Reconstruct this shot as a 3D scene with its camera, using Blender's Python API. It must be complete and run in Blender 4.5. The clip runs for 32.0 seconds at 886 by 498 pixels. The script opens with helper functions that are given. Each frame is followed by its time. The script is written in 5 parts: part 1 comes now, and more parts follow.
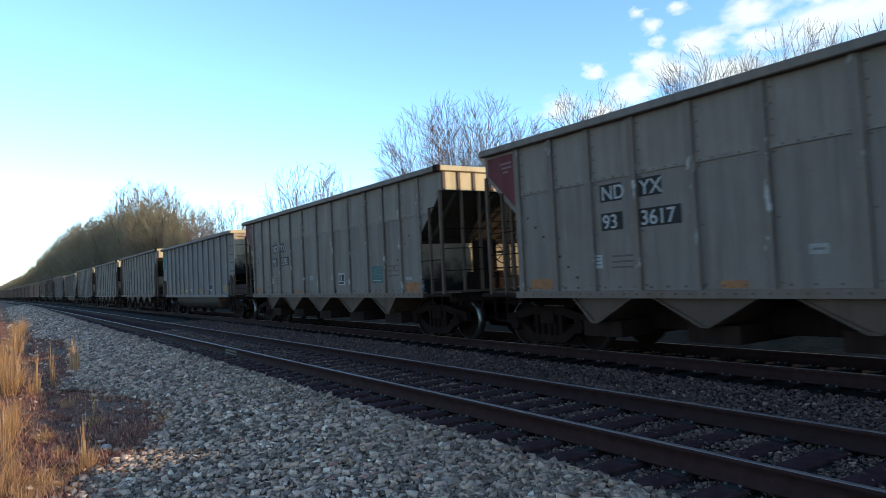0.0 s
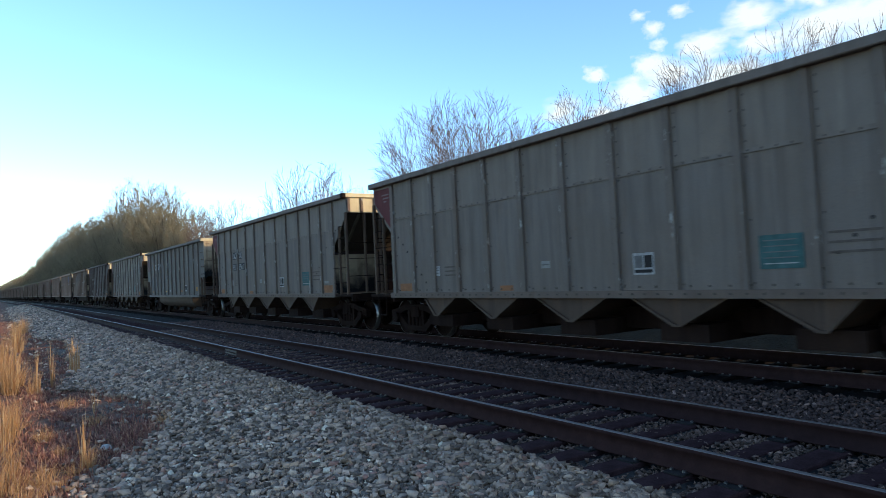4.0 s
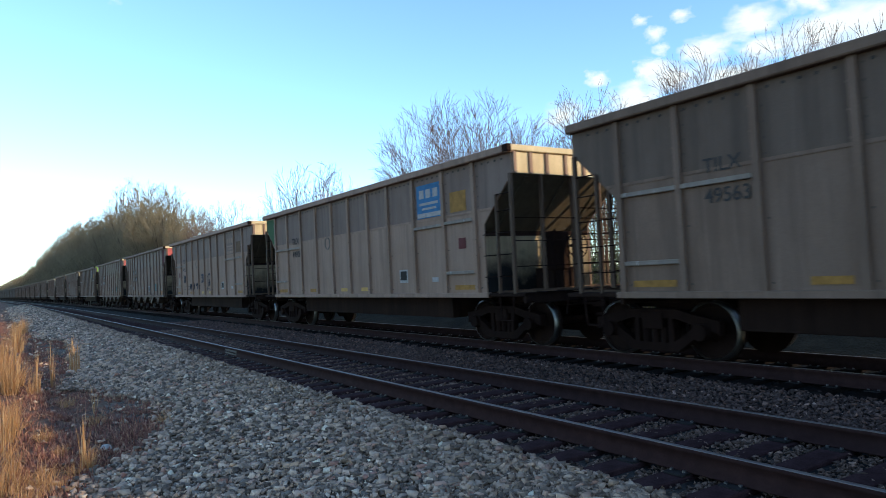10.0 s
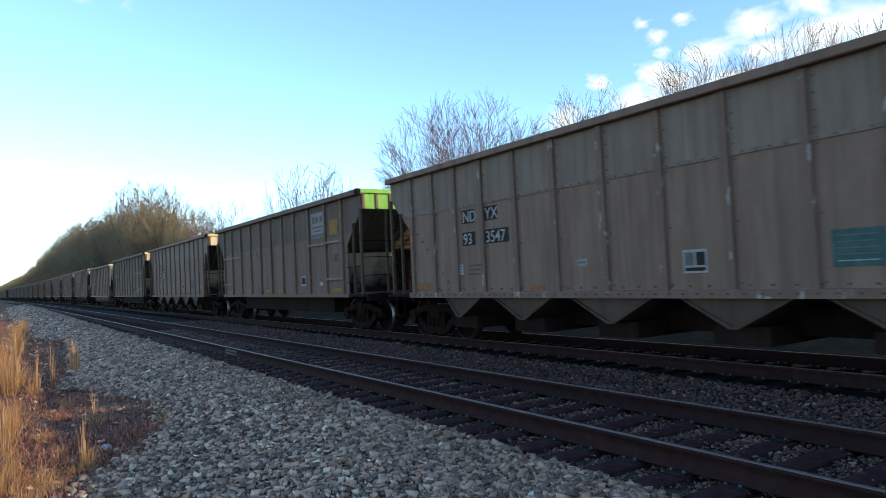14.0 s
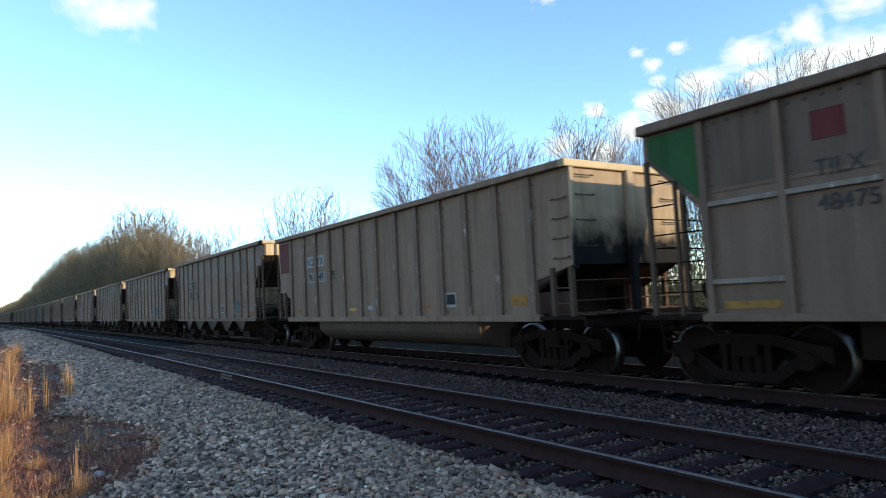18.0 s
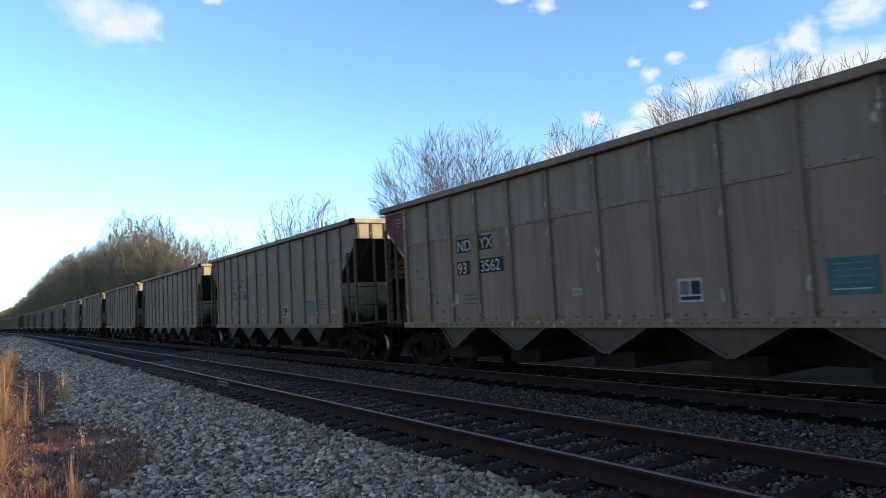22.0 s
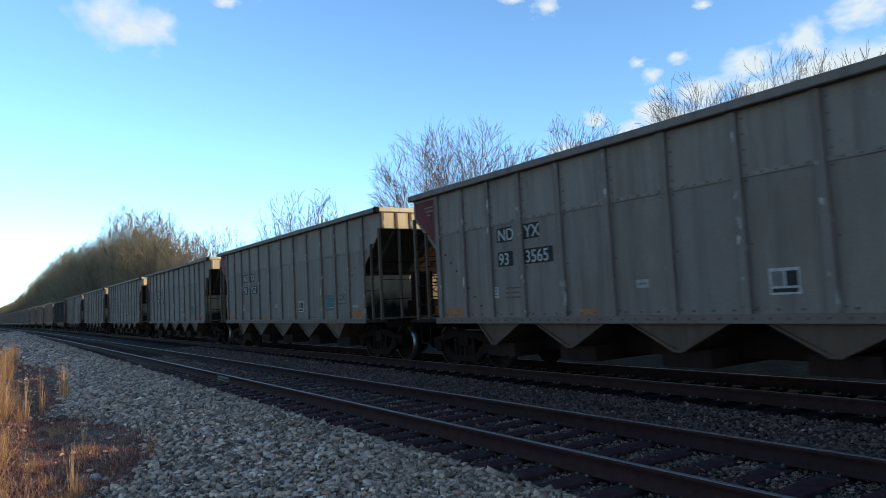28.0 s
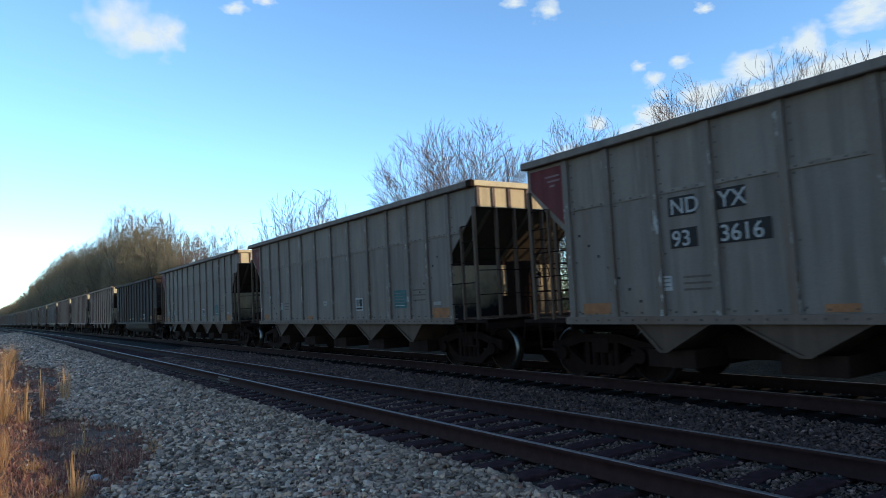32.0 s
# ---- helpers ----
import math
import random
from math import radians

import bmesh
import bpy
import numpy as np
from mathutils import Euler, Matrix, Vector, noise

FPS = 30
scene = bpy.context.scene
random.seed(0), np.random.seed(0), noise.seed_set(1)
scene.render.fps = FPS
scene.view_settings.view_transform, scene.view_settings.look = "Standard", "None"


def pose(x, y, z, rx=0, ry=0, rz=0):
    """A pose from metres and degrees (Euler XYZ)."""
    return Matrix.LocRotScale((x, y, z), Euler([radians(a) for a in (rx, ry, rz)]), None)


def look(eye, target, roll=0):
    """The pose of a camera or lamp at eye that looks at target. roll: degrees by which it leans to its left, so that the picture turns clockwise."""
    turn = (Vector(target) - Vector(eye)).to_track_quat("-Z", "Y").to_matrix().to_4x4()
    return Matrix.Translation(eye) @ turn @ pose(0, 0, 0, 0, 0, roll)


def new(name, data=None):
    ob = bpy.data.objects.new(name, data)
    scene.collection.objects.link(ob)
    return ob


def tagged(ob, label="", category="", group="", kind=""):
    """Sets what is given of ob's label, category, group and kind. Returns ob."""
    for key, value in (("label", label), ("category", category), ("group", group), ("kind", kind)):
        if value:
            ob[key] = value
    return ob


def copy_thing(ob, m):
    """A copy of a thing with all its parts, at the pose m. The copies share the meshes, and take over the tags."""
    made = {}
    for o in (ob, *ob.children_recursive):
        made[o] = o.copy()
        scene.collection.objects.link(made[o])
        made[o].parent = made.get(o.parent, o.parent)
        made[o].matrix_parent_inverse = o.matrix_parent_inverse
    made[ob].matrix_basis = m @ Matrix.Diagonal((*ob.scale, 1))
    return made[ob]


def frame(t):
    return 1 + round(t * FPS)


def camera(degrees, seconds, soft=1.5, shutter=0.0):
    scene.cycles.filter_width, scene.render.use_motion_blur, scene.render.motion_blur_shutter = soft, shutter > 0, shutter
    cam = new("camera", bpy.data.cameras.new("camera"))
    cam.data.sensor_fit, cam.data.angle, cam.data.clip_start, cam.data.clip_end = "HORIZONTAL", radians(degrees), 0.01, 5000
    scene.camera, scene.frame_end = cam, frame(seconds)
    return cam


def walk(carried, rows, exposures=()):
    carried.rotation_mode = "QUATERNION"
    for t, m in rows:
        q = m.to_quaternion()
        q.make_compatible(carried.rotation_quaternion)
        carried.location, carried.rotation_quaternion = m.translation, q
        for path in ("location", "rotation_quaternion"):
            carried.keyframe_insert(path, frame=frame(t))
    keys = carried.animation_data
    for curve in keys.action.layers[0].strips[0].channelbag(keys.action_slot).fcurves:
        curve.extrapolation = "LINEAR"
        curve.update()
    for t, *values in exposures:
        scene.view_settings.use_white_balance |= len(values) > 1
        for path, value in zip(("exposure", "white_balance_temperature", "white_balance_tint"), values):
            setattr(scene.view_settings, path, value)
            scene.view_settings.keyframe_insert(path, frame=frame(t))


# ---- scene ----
# ---- camera and its way ----
cam = camera(67.12, 32.0, soft=0.85, shutter=0.12)
EYE_Z = 1.51


def aim(yaw, pitch, roll):
    return pose(0, 0, EYE_Z, 90 + pitch, 0, -yaw) @ pose(0, 0, 0, 0, 0, roll)


AIMS = [(0, 33.73, 2.21, -2.79), (16.3, 33.73, 2.21, -2.79), (16.7, 33.77, 2.30, -2.79), (17, 33.84, 2.57, -2.82),
        (17.5, 33.94, 3.24, -2.86), (18, 34.08, 4.20, -2.90), (18.5, 34.28, 4.57, -2.94), (19, 34.43, 4.79, -2.93),
        (19.5, 34.47, 4.90, -2.95), (20.5, 34.41, 4.86, -2.95), (21.5, 34.36, 4.77, -2.95), (22.5, 34.36, 4.64, -2.93),
        (23.5, 34.38, 4.43, -2.92), (24.5, 34.33, 4.36, -2.88), (26, 34.31, 4.36, -2.87), (28, 34.33, 4.36, -2.90),
        (29, 34.32, 4.41, -2.90), (30.3, 34.32, 4.49, -2.89), (31, 34.30, 4.45, -2.90), (32, 34.29, 4.43, -2.90)]
walk(cam, [(t, aim(a, b, c)) for t, a, b, c in AIMS],
     exposures=[(0, 0.03, 5800, 2), (8, 0.03, 5800, 2), (13, 0.1, 6000, 3), (16.5, 0.08, 6000, 3), (17.9, 0.1, 6050, 3), (19, -0.1, 5850, 3), (24, -0.2, 5850, 3),
                (28, -0.3, 5650, 1), (32, -0.32, 5650, 1)])

# ---- sky and sun ----
SUN_AZ, SUN_EL = radians(151), radians(16.1)      # azimuth from +y towards +x
world = bpy.data.worlds.new("sky")
scene.world = world
world.use_nodes = True
wn = world.node_tree.nodes
sky = wn.new("ShaderNodeTexSky")
sky.sky_type, sky.sun_disc = "NISHITA", False
sky.sun_elevation, sky.sun_rotation = SUN_EL, SUN_AZ
sky.air_density, sky.dust_density, sky.ozone_density = 0.8, 0.15, 1.9
world.node_tree.links.new(sky.outputs[0], wn["Background"].inputs[0])
wn["Background"].inputs[1].default_value = 0.375
sun = new("sun", bpy.data.lights.new("sun", "SUN"))
sun.data.energy, sun.data.angle, sun.data.color = 4.6, radians(0.5), (1.0, 0.76, 0.48)
to_sun = Vector((math.sin(SUN_AZ) * math.cos(SUN_EL), math.cos(SUN_AZ) * math.cos(SUN_EL), math.sin(SUN_EL)))
sun.matrix_world = look(to_sun * 50, (0, 0, 0))


# ---- materials ----
def shader(name):
    m = bpy.data.materials.new(name)
    m.use_nodes = True
    nt = m.node_tree
    return m, nt, nt.nodes["Principled BSDF"]


def noise_node(nt, coord, scale, detail=4.0, stretch=(1, 1, 1), rough=0.6):
    mp = nt.nodes.new("ShaderNodeMapping")
    mp.inputs["Scale"].default_value = stretch
    nt.links.new(coord, mp.inputs["Vector"])
    n = nt.nodes.new("ShaderNodeTexNoise")
    n.inputs["Scale"].default_value, n.inputs["Detail"].default_value = scale, detail
    n.inputs["Roughness"].default_value = rough
    nt.links.new(mp.outputs[0], n.inputs["Vector"])
    return n.outputs[0]


def blend(nt, fac, a, b):
    n = nt.nodes.new("ShaderNodeMix")
    n.data_type = "RGBA"
    if isinstance(fac, float):
        n.inputs[0].default_value = fac
    else:
        nt.links.new(fac, n.inputs[0])
    for v, i in ((a, 6), (b, 7)):
        if isinstance(v, tuple):
            n.inputs[i].default_value = (*v, 1)
        else:
            nt.links.new(v, n.inputs[i])
    return n.outputs[2]


def step(nt, value, lo, hi):
    n = nt.nodes.new("ShaderNodeMapRange")
    n.inputs[1].default_value, n.inputs[2].default_value = lo, hi
    nt.links.new(value, n.inputs[0])
    return n.outputs[0]


def bump(nt, bsdf, height, strength, dist):
    n = nt.nodes.new("ShaderNodeBump")
    n.inputs["Strength"].default_value, n.inputs["Distance"].default_value = strength, dist
    nt.links.new(height, n.inputs["Height"])
    nt.links.new(n.outputs[0], bsdf.inputs["Normal"])


def coords(nt):
    return nt.nodes.new("ShaderNodeTexCoord").outputs["Object"]


def scaled(nt, value, k):
    n = nt.nodes.new("ShaderNodeMath")
    n.operation = "MULTIPLY"
    n.inputs[1].default_value = k
    nt.links.new(value, n.inputs[0])
    return n.outputs[0]


def weathered(name, base, dust, rust=(0.11, 0.06, 0.035), rusty=0.15, rough=0.75, streak=0.6, soot=0.0, gloss=0.12, chips=0.0):
    """Old paint: dust in clouds, dark and pale runs down the sheet, rust in spots; soot climbs from below where asked."""
    base, dust = [(c[0] * 1.03, c[1], c[2] * 0.97) for c in (base, dust)]     # warm shift put into the paint to offset the blue skylight
    m, nt, b = shader(name)
    place = coords(nt)
    off = nt.nodes.new("ShaderNodeVectorMath")
    off.operation = "MULTIPLY_ADD"
    off.inputs[1].default_value = (23.0, 57.0, 41.0)
    nt.links.new(nt.nodes.new("ShaderNodeObjectInfo").outputs["Random"], off.inputs[0])
    nt.links.new(place, off.inputs[2])
    co = off.outputs[0]
    c = blend(nt, step(nt, noise_node(nt, co, 0.8, 6), 0.36, 0.64), base, dust)
    c = blend(nt, scaled(nt, step(nt, noise_node(nt, co, 2.6, 5, (1, 1, 0.5)), 0.5, 0.72), 0.45), c, tuple(v * 1.35 for v in dust))
    c = blend(nt, scaled(nt, step(nt, noise_node(nt, co, 4.5, 5, (1, 1, 0.07)), 0.46, 0.70), streak), c, tuple(v * 0.5 for v in base))
    c = blend(nt, scaled(nt, step(nt, noise_node(nt, co, 9.0, 4, (1, 1, 0.05)), 0.58, 0.75), 0.4), c, tuple(v * 1.5 for v in base))
    c = blend(nt, scaled(nt, step(nt, noise_node(nt, co, 1.7, 5, (1, 1, 0.12)), 0.56, 0.75), min(0.8, rusty * 2.5)), c, rust)
    c = blend(nt, scaled(nt, step(nt, noise_node(nt, co, 5.5, 7, rough=0.75), 0.63, 0.72), min(1.0, rusty * 3)), c, rust)
    c = blend(nt, scaled(nt, step(nt, noise_node(nt, co, 45, 3), 0.4, 0.8), 0.5), c, tuple(v * 0.65 for v in base))
    if chips:
        c = blend(nt, scaled(nt, step(nt, noise_node(nt, co, 9.0, 4, (1, 1, 0.3)), 0.62, 0.66), chips), c, (0.40, 0.36, 0.32))
    if soot:
        sep = nt.nodes.new("ShaderNodeSeparateXYZ")
        nt.links.new(place, sep.inputs[0])
        ad = nt.nodes.new("ShaderNodeMath")
        ad.operation = "MULTIPLY_ADD"
        ad.inputs[1].default_value = 1.6
        nt.links.new(noise_node(nt, co, 1.4, 5), ad.inputs[0])
        nt.links.new(sep.outputs[2], ad.inputs[2])
        c = blend(nt, step(nt, ad.outputs[0], soot + 0.55, soot), c, (0.012, 0.011, 0.011))
    nt.links.new(c, b.inputs["Base Color"])
    b.inputs["Roughness"].default_value = rough
    b.inputs["Specular IOR Level"].default_value = gloss
    bump(nt, b, noise_node(nt, co, 2.2, 5), 0.4, 0.035)
    return m


def plain(name, base, rough=0.7, var=0.25, scale=9.0, metal=0.0, second=None, bumpy=0.0, gloss=None):
    m, nt, b = shader(name)
    co = coords(nt)
    c = blend(nt, step(nt, noise_node(nt, co, scale, 5), 0.3, 0.7), base, second or tuple(v * (1 - var) for v in base))
    c = blend(nt, step(nt, noise_node(nt, co, scale * 7, 3), 0.45, 0.9), c, tuple(v * (1 - var) for v in base))
    nt.links.new(c, b.inputs["Base Color"])
    b.inputs["Roughness"].default_value, b.inputs["Metallic"].default_value = rough, metal
    b.inputs["Specular IOR Level"].default_value = gloss if gloss is not None else 0.12 if rough >= 0.7 else 0.5
    if bumpy:
        bump(nt, b, noise_node(nt, co, scale * 3, 5), 0.6, bumpy)
    return m


def islands(name, ramp, rough=0.9, bumpy=0.0, translucent=0.0, dusty=None, gloss=0.25):
    """Loose pieces in one mesh: each piece takes its own colour from the ramp."""
    m, nt, b = shader(name)
    g = nt.nodes.new("ShaderNodeNewGeometry")
    r = nt.nodes.new("ShaderNodeValToRGB")
    el = r.color_ramp.elements
    while len(el) < len(ramp):
        el.new(0.5)
    for i, (p, c) in enumerate(ramp):
        el[i].position, el[i].color = p, (*c, 1)
    nt.links.new(g.outputs["Random Per Island"], r.inputs[0])
    co = coords(nt)
    c = blend(nt, scaled(nt, step(nt, noise_node(nt, co, 60, 4), 0.4, 0.8), 0.6), r.outputs[0], tuple(0.7 * v for v in ramp[len(ramp) // 2][1]))
    if dusty:
        sep = nt.nodes.new("ShaderNodeSeparateXYZ")
        nt.links.new(co, sep.inputs[0])
        c = blend(nt, scaled(nt, step(nt, sep.outputs[0], dusty[0], dusty[1]), 0.6), c, dusty[2])
    nt.links.new(c, b.inputs["Base Color"])
    b.inputs["Roughness"].default_value = rough
    b.inputs["Specular IOR Level"].default_value = gloss
    if bumpy:
        bump(nt, b, noise_node(nt, co, 90, 4), 0.5, bumpy)
    if translucent:
        t = nt.nodes.new("ShaderNodeBsdfTranslucent")
        nt.links.new(c, t.inputs[0])
        mx = nt.nodes.new("ShaderNodeMixShader")
        mx.inputs[0].default_value = translucent
        out = nt.nodes["Material Output"]
        nt.links.new(b.outputs[0], mx.inputs[1])
        nt.links.new(t.outputs[0], mx.inputs[2])
        nt.links.new(mx.outputs[0], out.inputs[0])
    return m


GREY = weathered("grey_car_paint", (0.164, 0.132, 0.112), (0.154, 0.118, 0.093), rusty=0.18)
GREY_UP = weathered("faded_upper_paint", (0.19, 0.153, 0.126), (0.174, 0.134, 0.105), rusty=0.1)
TAN_UP = weathered("faded_tan_upper_paint", (0.212, 0.156, 0.122), (0.19, 0.137, 0.104), rusty=0.08)
TAN = weathered("dusty_tan_paint", (0.214, 0.139, 0.102), (0.194, 0.124, 0.088), rusty=0.2)
DARK = weathered("dark_brown_paint", (0.0855, 0.058, 0.0478), (0.0732, 0.049, 0.0402), rusty=0.2)
ALU = weathered("bare_grey_sheet", (0.282, 0.186, 0.138), (0.244, 0.154, 0.108), rusty=0.1)
ALU_UP = weathered("darker_upper_sheet", (0.189, 0.132, 0.106), (0.163, 0.11, 0.0857), rusty=0.12)
BATH_SHEET = weathered("grey_brown_sheet", (0.158, 0.131, 0.116), (0.138, 0.111, 0.094), rusty=0.12)
SLATE = weathered("dark_grey_sheet", (0.13, 0.107, 0.093), (0.118, 0.093, 0.076), rusty=0.15)
DULL_RED = weathered("dull_faded_red_paint", (0.12, 0.062, 0.056), (0.10, 0.058, 0.05), rusty=0.1)
PALE = weathered("pale_grey_sheet", (0.198, 0.172, 0.162), (0.171, 0.141, 0.125), rusty=0.05)
SAND = weathered("sand_grey_paint", (0.225, 0.148, 0.104), (0.201, 0.128, 0.0857), rusty=0.12)
OLIVE = weathered("olive_grey_sheet", (0.178, 0.117, 0.0854), (0.156, 0.0994, 0.0698), rusty=0.12)
OLIVE_UP = weathered("dark_olive_upper_sheet", (0.131, 0.0913, 0.0694), (0.113, 0.0766, 0.0566), rusty=0.12)
BLACKCAR = weathered("black_car_paint", (0.0304, 0.0216, 0.0191), (0.0389, 0.0252, 0.0191))
RIB = weathered("rusty_rib_paint", (0.154, 0.104, 0.0821), (0.132, 0.0847, 0.0623), rusty=0.5, streak=0.3, chips=0.8)
WORN_BAR = weathered("worn_pale_bar_paint", (0.235, 0.19, 0.157), (0.20, 0.155, 0.122), rusty=0.2, chips=0.6)
RIB_GREY = weathered("chipped_grey_rib_paint", (0.158, 0.124, 0.104), (0.142, 0.108, 0.085), rusty=0.32, streak=0.35, chips=0.7)
RIB_TAN = weathered("chipped_tan_rib_paint", (0.182, 0.118, 0.088), (0.160, 0.102, 0.073), rusty=0.25, streak=0.35, chips=0.7)
RIB_DARK = weathered("chipped_dark_rib_paint", (0.080, 0.056, 0.047), (0.070, 0.048, 0.040), rusty=0.25, streak=0.35, chips=0.5)
BULKHEAD = weathered("soot_spotted_bulkhead_paint", (0.30, 0.23, 0.145), (0.21, 0.155, 0.10), rusty=0.3, soot=2.15)
DULL_BOARD = plain("rust_brown_board", (0.15, 0.085, 0.045), 0.8, 0.4, 5)
GRIME = plain("grimy_bolt_heads", (0.078, 0.06, 0.049), 0.8, 0.3, 14)
SILL = weathered("grimy_side_sill_paint", (0.145, 0.105, 0.083), (0.118, 0.084, 0.064), rusty=0.3, streak=0.3)
CREAM = weathered("cream_end_paint", (0.62, 0.485, 0.29), (0.49, 0.37, 0.22), rusty=0.2, streak=0.35)
SOOTY_END = weathered("soot_stained_end_paint", (0.459, 0.35, 0.23), (0.338, 0.25, 0.167), rusty=0.3, soot=3.05)
# dirty paint of chutes and tubs, darkened to paint in the shade below the body
CHUTE = weathered("dirty_shade_dark_chute_paint", (0.088, 0.058, 0.042), (0.066, 0.043, 0.031), rusty=0.35)
# coal-dusted cream slopes; the shade of the recess is put into this colour
INNER = weathered("dusted_shade_dark_slope_paint", (0.045, 0.033, 0.022), (0.03, 0.023, 0.017), rusty=0.1)
# pale posts, painted darker so that the colour holds their shade
POST = weathered("shade_toned_post_paint", (0.095, 0.060, 0.041), (0.075, 0.047, 0.032), rusty=0.25, streak=0.3)
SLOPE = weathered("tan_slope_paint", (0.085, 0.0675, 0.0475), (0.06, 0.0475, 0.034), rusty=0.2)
# one near-black tone for underframes, platforms and end fittings
NEAR_BLACK = weathered("near_black_underframe", (0.0164, 0.00984, 0.00804), (0.0246, 0.0143, 0.0107), rusty=0.04, rough=0.85, gloss=0.03)
TRUCK = weathered("oily_cast_steel", (0.0127, 0.00722, 0.0059), (0.0172, 0.00943, 0.00738), rusty=0.05, rough=0.85, gloss=0.03)
RED = weathered("faded_red_paint", (0.115, 0.023, 0.024), (0.098, 0.03, 0.028), rusty=0.1)
REDEND = weathered("bright_red_end_paint", (0.45, 0.085, 0.08), (0.42, 0.13, 0.115), rusty=0.1)
GREEN = weathered("green_panel_paint", (0.032, 0.085, 0.026), (0.04, 0.078, 0.032), rusty=0.05)
TEAL = weathered("teal_panel_paint", (0.022, 0.0935, 0.0825), (0.0275, 0.0825, 0.0715), rusty=0.05)
LIME = weathered("lime_end_paint", (0.22, 0.45, 0.08), (0.22, 0.38, 0.10), rusty=0.05)
WHITE = plain("white_stencil_paint", (0.40, 0.355, 0.325), 0.7, 0.4, 14)
FADED_WHITE = plain("dirty_white_paint", (0.275, 0.245, 0.215), 0.75, 0.3, 9)
BLACK = plain("black_stencil_paint", (0.030, 0.024, 0.021), 0.75, 0.3, 14)
YELLOW = plain("yellow_reflector", (0.36, 0.18, 0.045), 0.75, 0.45, 6)
GOLD = plain("yellow_reflector_tape", (0.52, 0.27, 0.03), 0.6, 0.35, 8)
ORANGE = plain("orange_primer_patch", (0.29, 0.128, 0.056), 0.8, 0.4, 5)
CYAN = plain("turquoise_notice_panel", (0.065, 0.12, 0.11), 0.75, 0.4, 7)
BLUE = plain("blue_sign_panel", (0.06, 0.16, 0.30), 0.7, 0.35, 6)
DIM = plain("dim_black_stencil", (0.062, 0.053, 0.048), 0.8, 0.35, 12)
FAINT = plain("faint_dark_stencil", (0.115, 0.085, 0.068), 0.8, 0.3, 12)
PINKISH = plain("faded_notice_on_red", (0.20, 0.125, 0.115), 0.8, 0.3, 12)
FADED = plain("faded_grey_stencil", (0.155, 0.135, 0.122), 0.8, 0.3, 12)
GRAFF = plain("dark_spray_paint", (0.045, 0.045, 0.055), 0.7, 0.4, 9)
STEEL = plain("polished_wheel_tread", (0.26, 0.24, 0.22), 0.35, 0.3, 20, 1.0)
RAILHEAD = plain("worn_rail_head", (0.27, 0.22, 0.195), 0.47, 0.35, 6, 0.7)
RAILWEB = plain("rusty_rail_web", (0.0382, 0.0191, 0.017), 0.8, 0.4, 8, 0.0, bumpy=0.004, gloss=0.03)
TIE = plain("creosoted_tie_wood", (0.0272, 0.014, 0.014), 0.85, 0.45, 6, second=(0.0561, 0.0306, 0.0306), bumpy=0.008, gloss=0.03)
# ties under the train: coal dust and painted-in shade share this dark colour
SHADE_TIE = plain("coal_and_shade_dark_tie_wood", (0.010, 0.0075, 0.0066), 0.9, 0.4, 6, second=(0.017, 0.0125, 0.011), bumpy=0.008, gloss=0.03)
JOINT = plain("dull_steel_joint_bar", (0.055, 0.04, 0.036), 0.5, 0.35, 12, 0.3)
PLATE = plain("dark_tie_plate", (0.03, 0.025, 0.023), 0.7, 0.35, 12, 0.2)
SPIKE = plain("weathered_spike_steel", (0.20, 0.18, 0.17), 0.38, 0.3, 20, 0.8)
BARK = plain("grey_brown_bark", (0.115, 0.083, 0.066), 0.9, 0.35, 6)
TWIG = plain("reddish_twig_bark", (0.18, 0.118, 0.092), 0.9, 0.3, 2)
BRAMBLE = plain("pale_bramble_stem", (0.24, 0.18, 0.125), 0.9, 0.4, 3)
WOODTWIG = plain("olive_brown_twigs", (0.33, 0.262, 0.165), 0.9, 0.35, 0.5)
STONES = islands("grey_ballast_stone", [(0.0, (0.0575, 0.0408, 0.0307)), (0.26, (0.147, 0.103, 0.0741)), (0.5, (0.319, 0.227, 0.162)), (0.68, (0.523, 0.36, 0.254)), (0.78, (0.459, 0.284, 0.169)),
                                        (0.88, (0.715, 0.513, 0.366)), (0.95, (0.319, 0.121, 0.0766)), (1.0, (0.95, 0.817, 0.6))], 0.65, 0.002, dusty=(3.0, 4.3, (0.204, 0.125, 0.0766)), gloss=0.3)
DUSTED = islands("coal_dusted_stone", [(0.0, (0.0312, 0.018, 0.0148)), (0.4, (0.0738, 0.0435, 0.0336)), (0.8, (0.139, 0.082, 0.064)),
                                     (0.95, (0.148, 0.0705, 0.0459)), (1.0, (0.41, 0.254, 0.193))], 0.85, 0.003)
CRIB = islands("brown_dusted_stone", [(0.0, (0.036, 0.0215, 0.0144)), (0.4, (0.09, 0.0528, 0.0355)), (0.8, (0.162, 0.0946, 0.0653)), (1.0, (0.325, 0.195, 0.138))], 0.7, 0.003)
STRAW = islands("dry_straw_blade", [(0.0, (0.30, 0.14, 0.058)), (0.5, (0.47, 0.245, 0.10)), (1.0, (0.62, 0.40, 0.21))], 0.7, translucent=0.3)
WEED = islands("red_brown_weed", [(0.0, (0.113, 0.0495, 0.0418)), (0.35, (0.24, 0.0935, 0.0726)), (0.7, (0.341, 0.165, 0.11)), (1.0, (0.506, 0.297, 0.176))], 0.9, translucent=0.15)
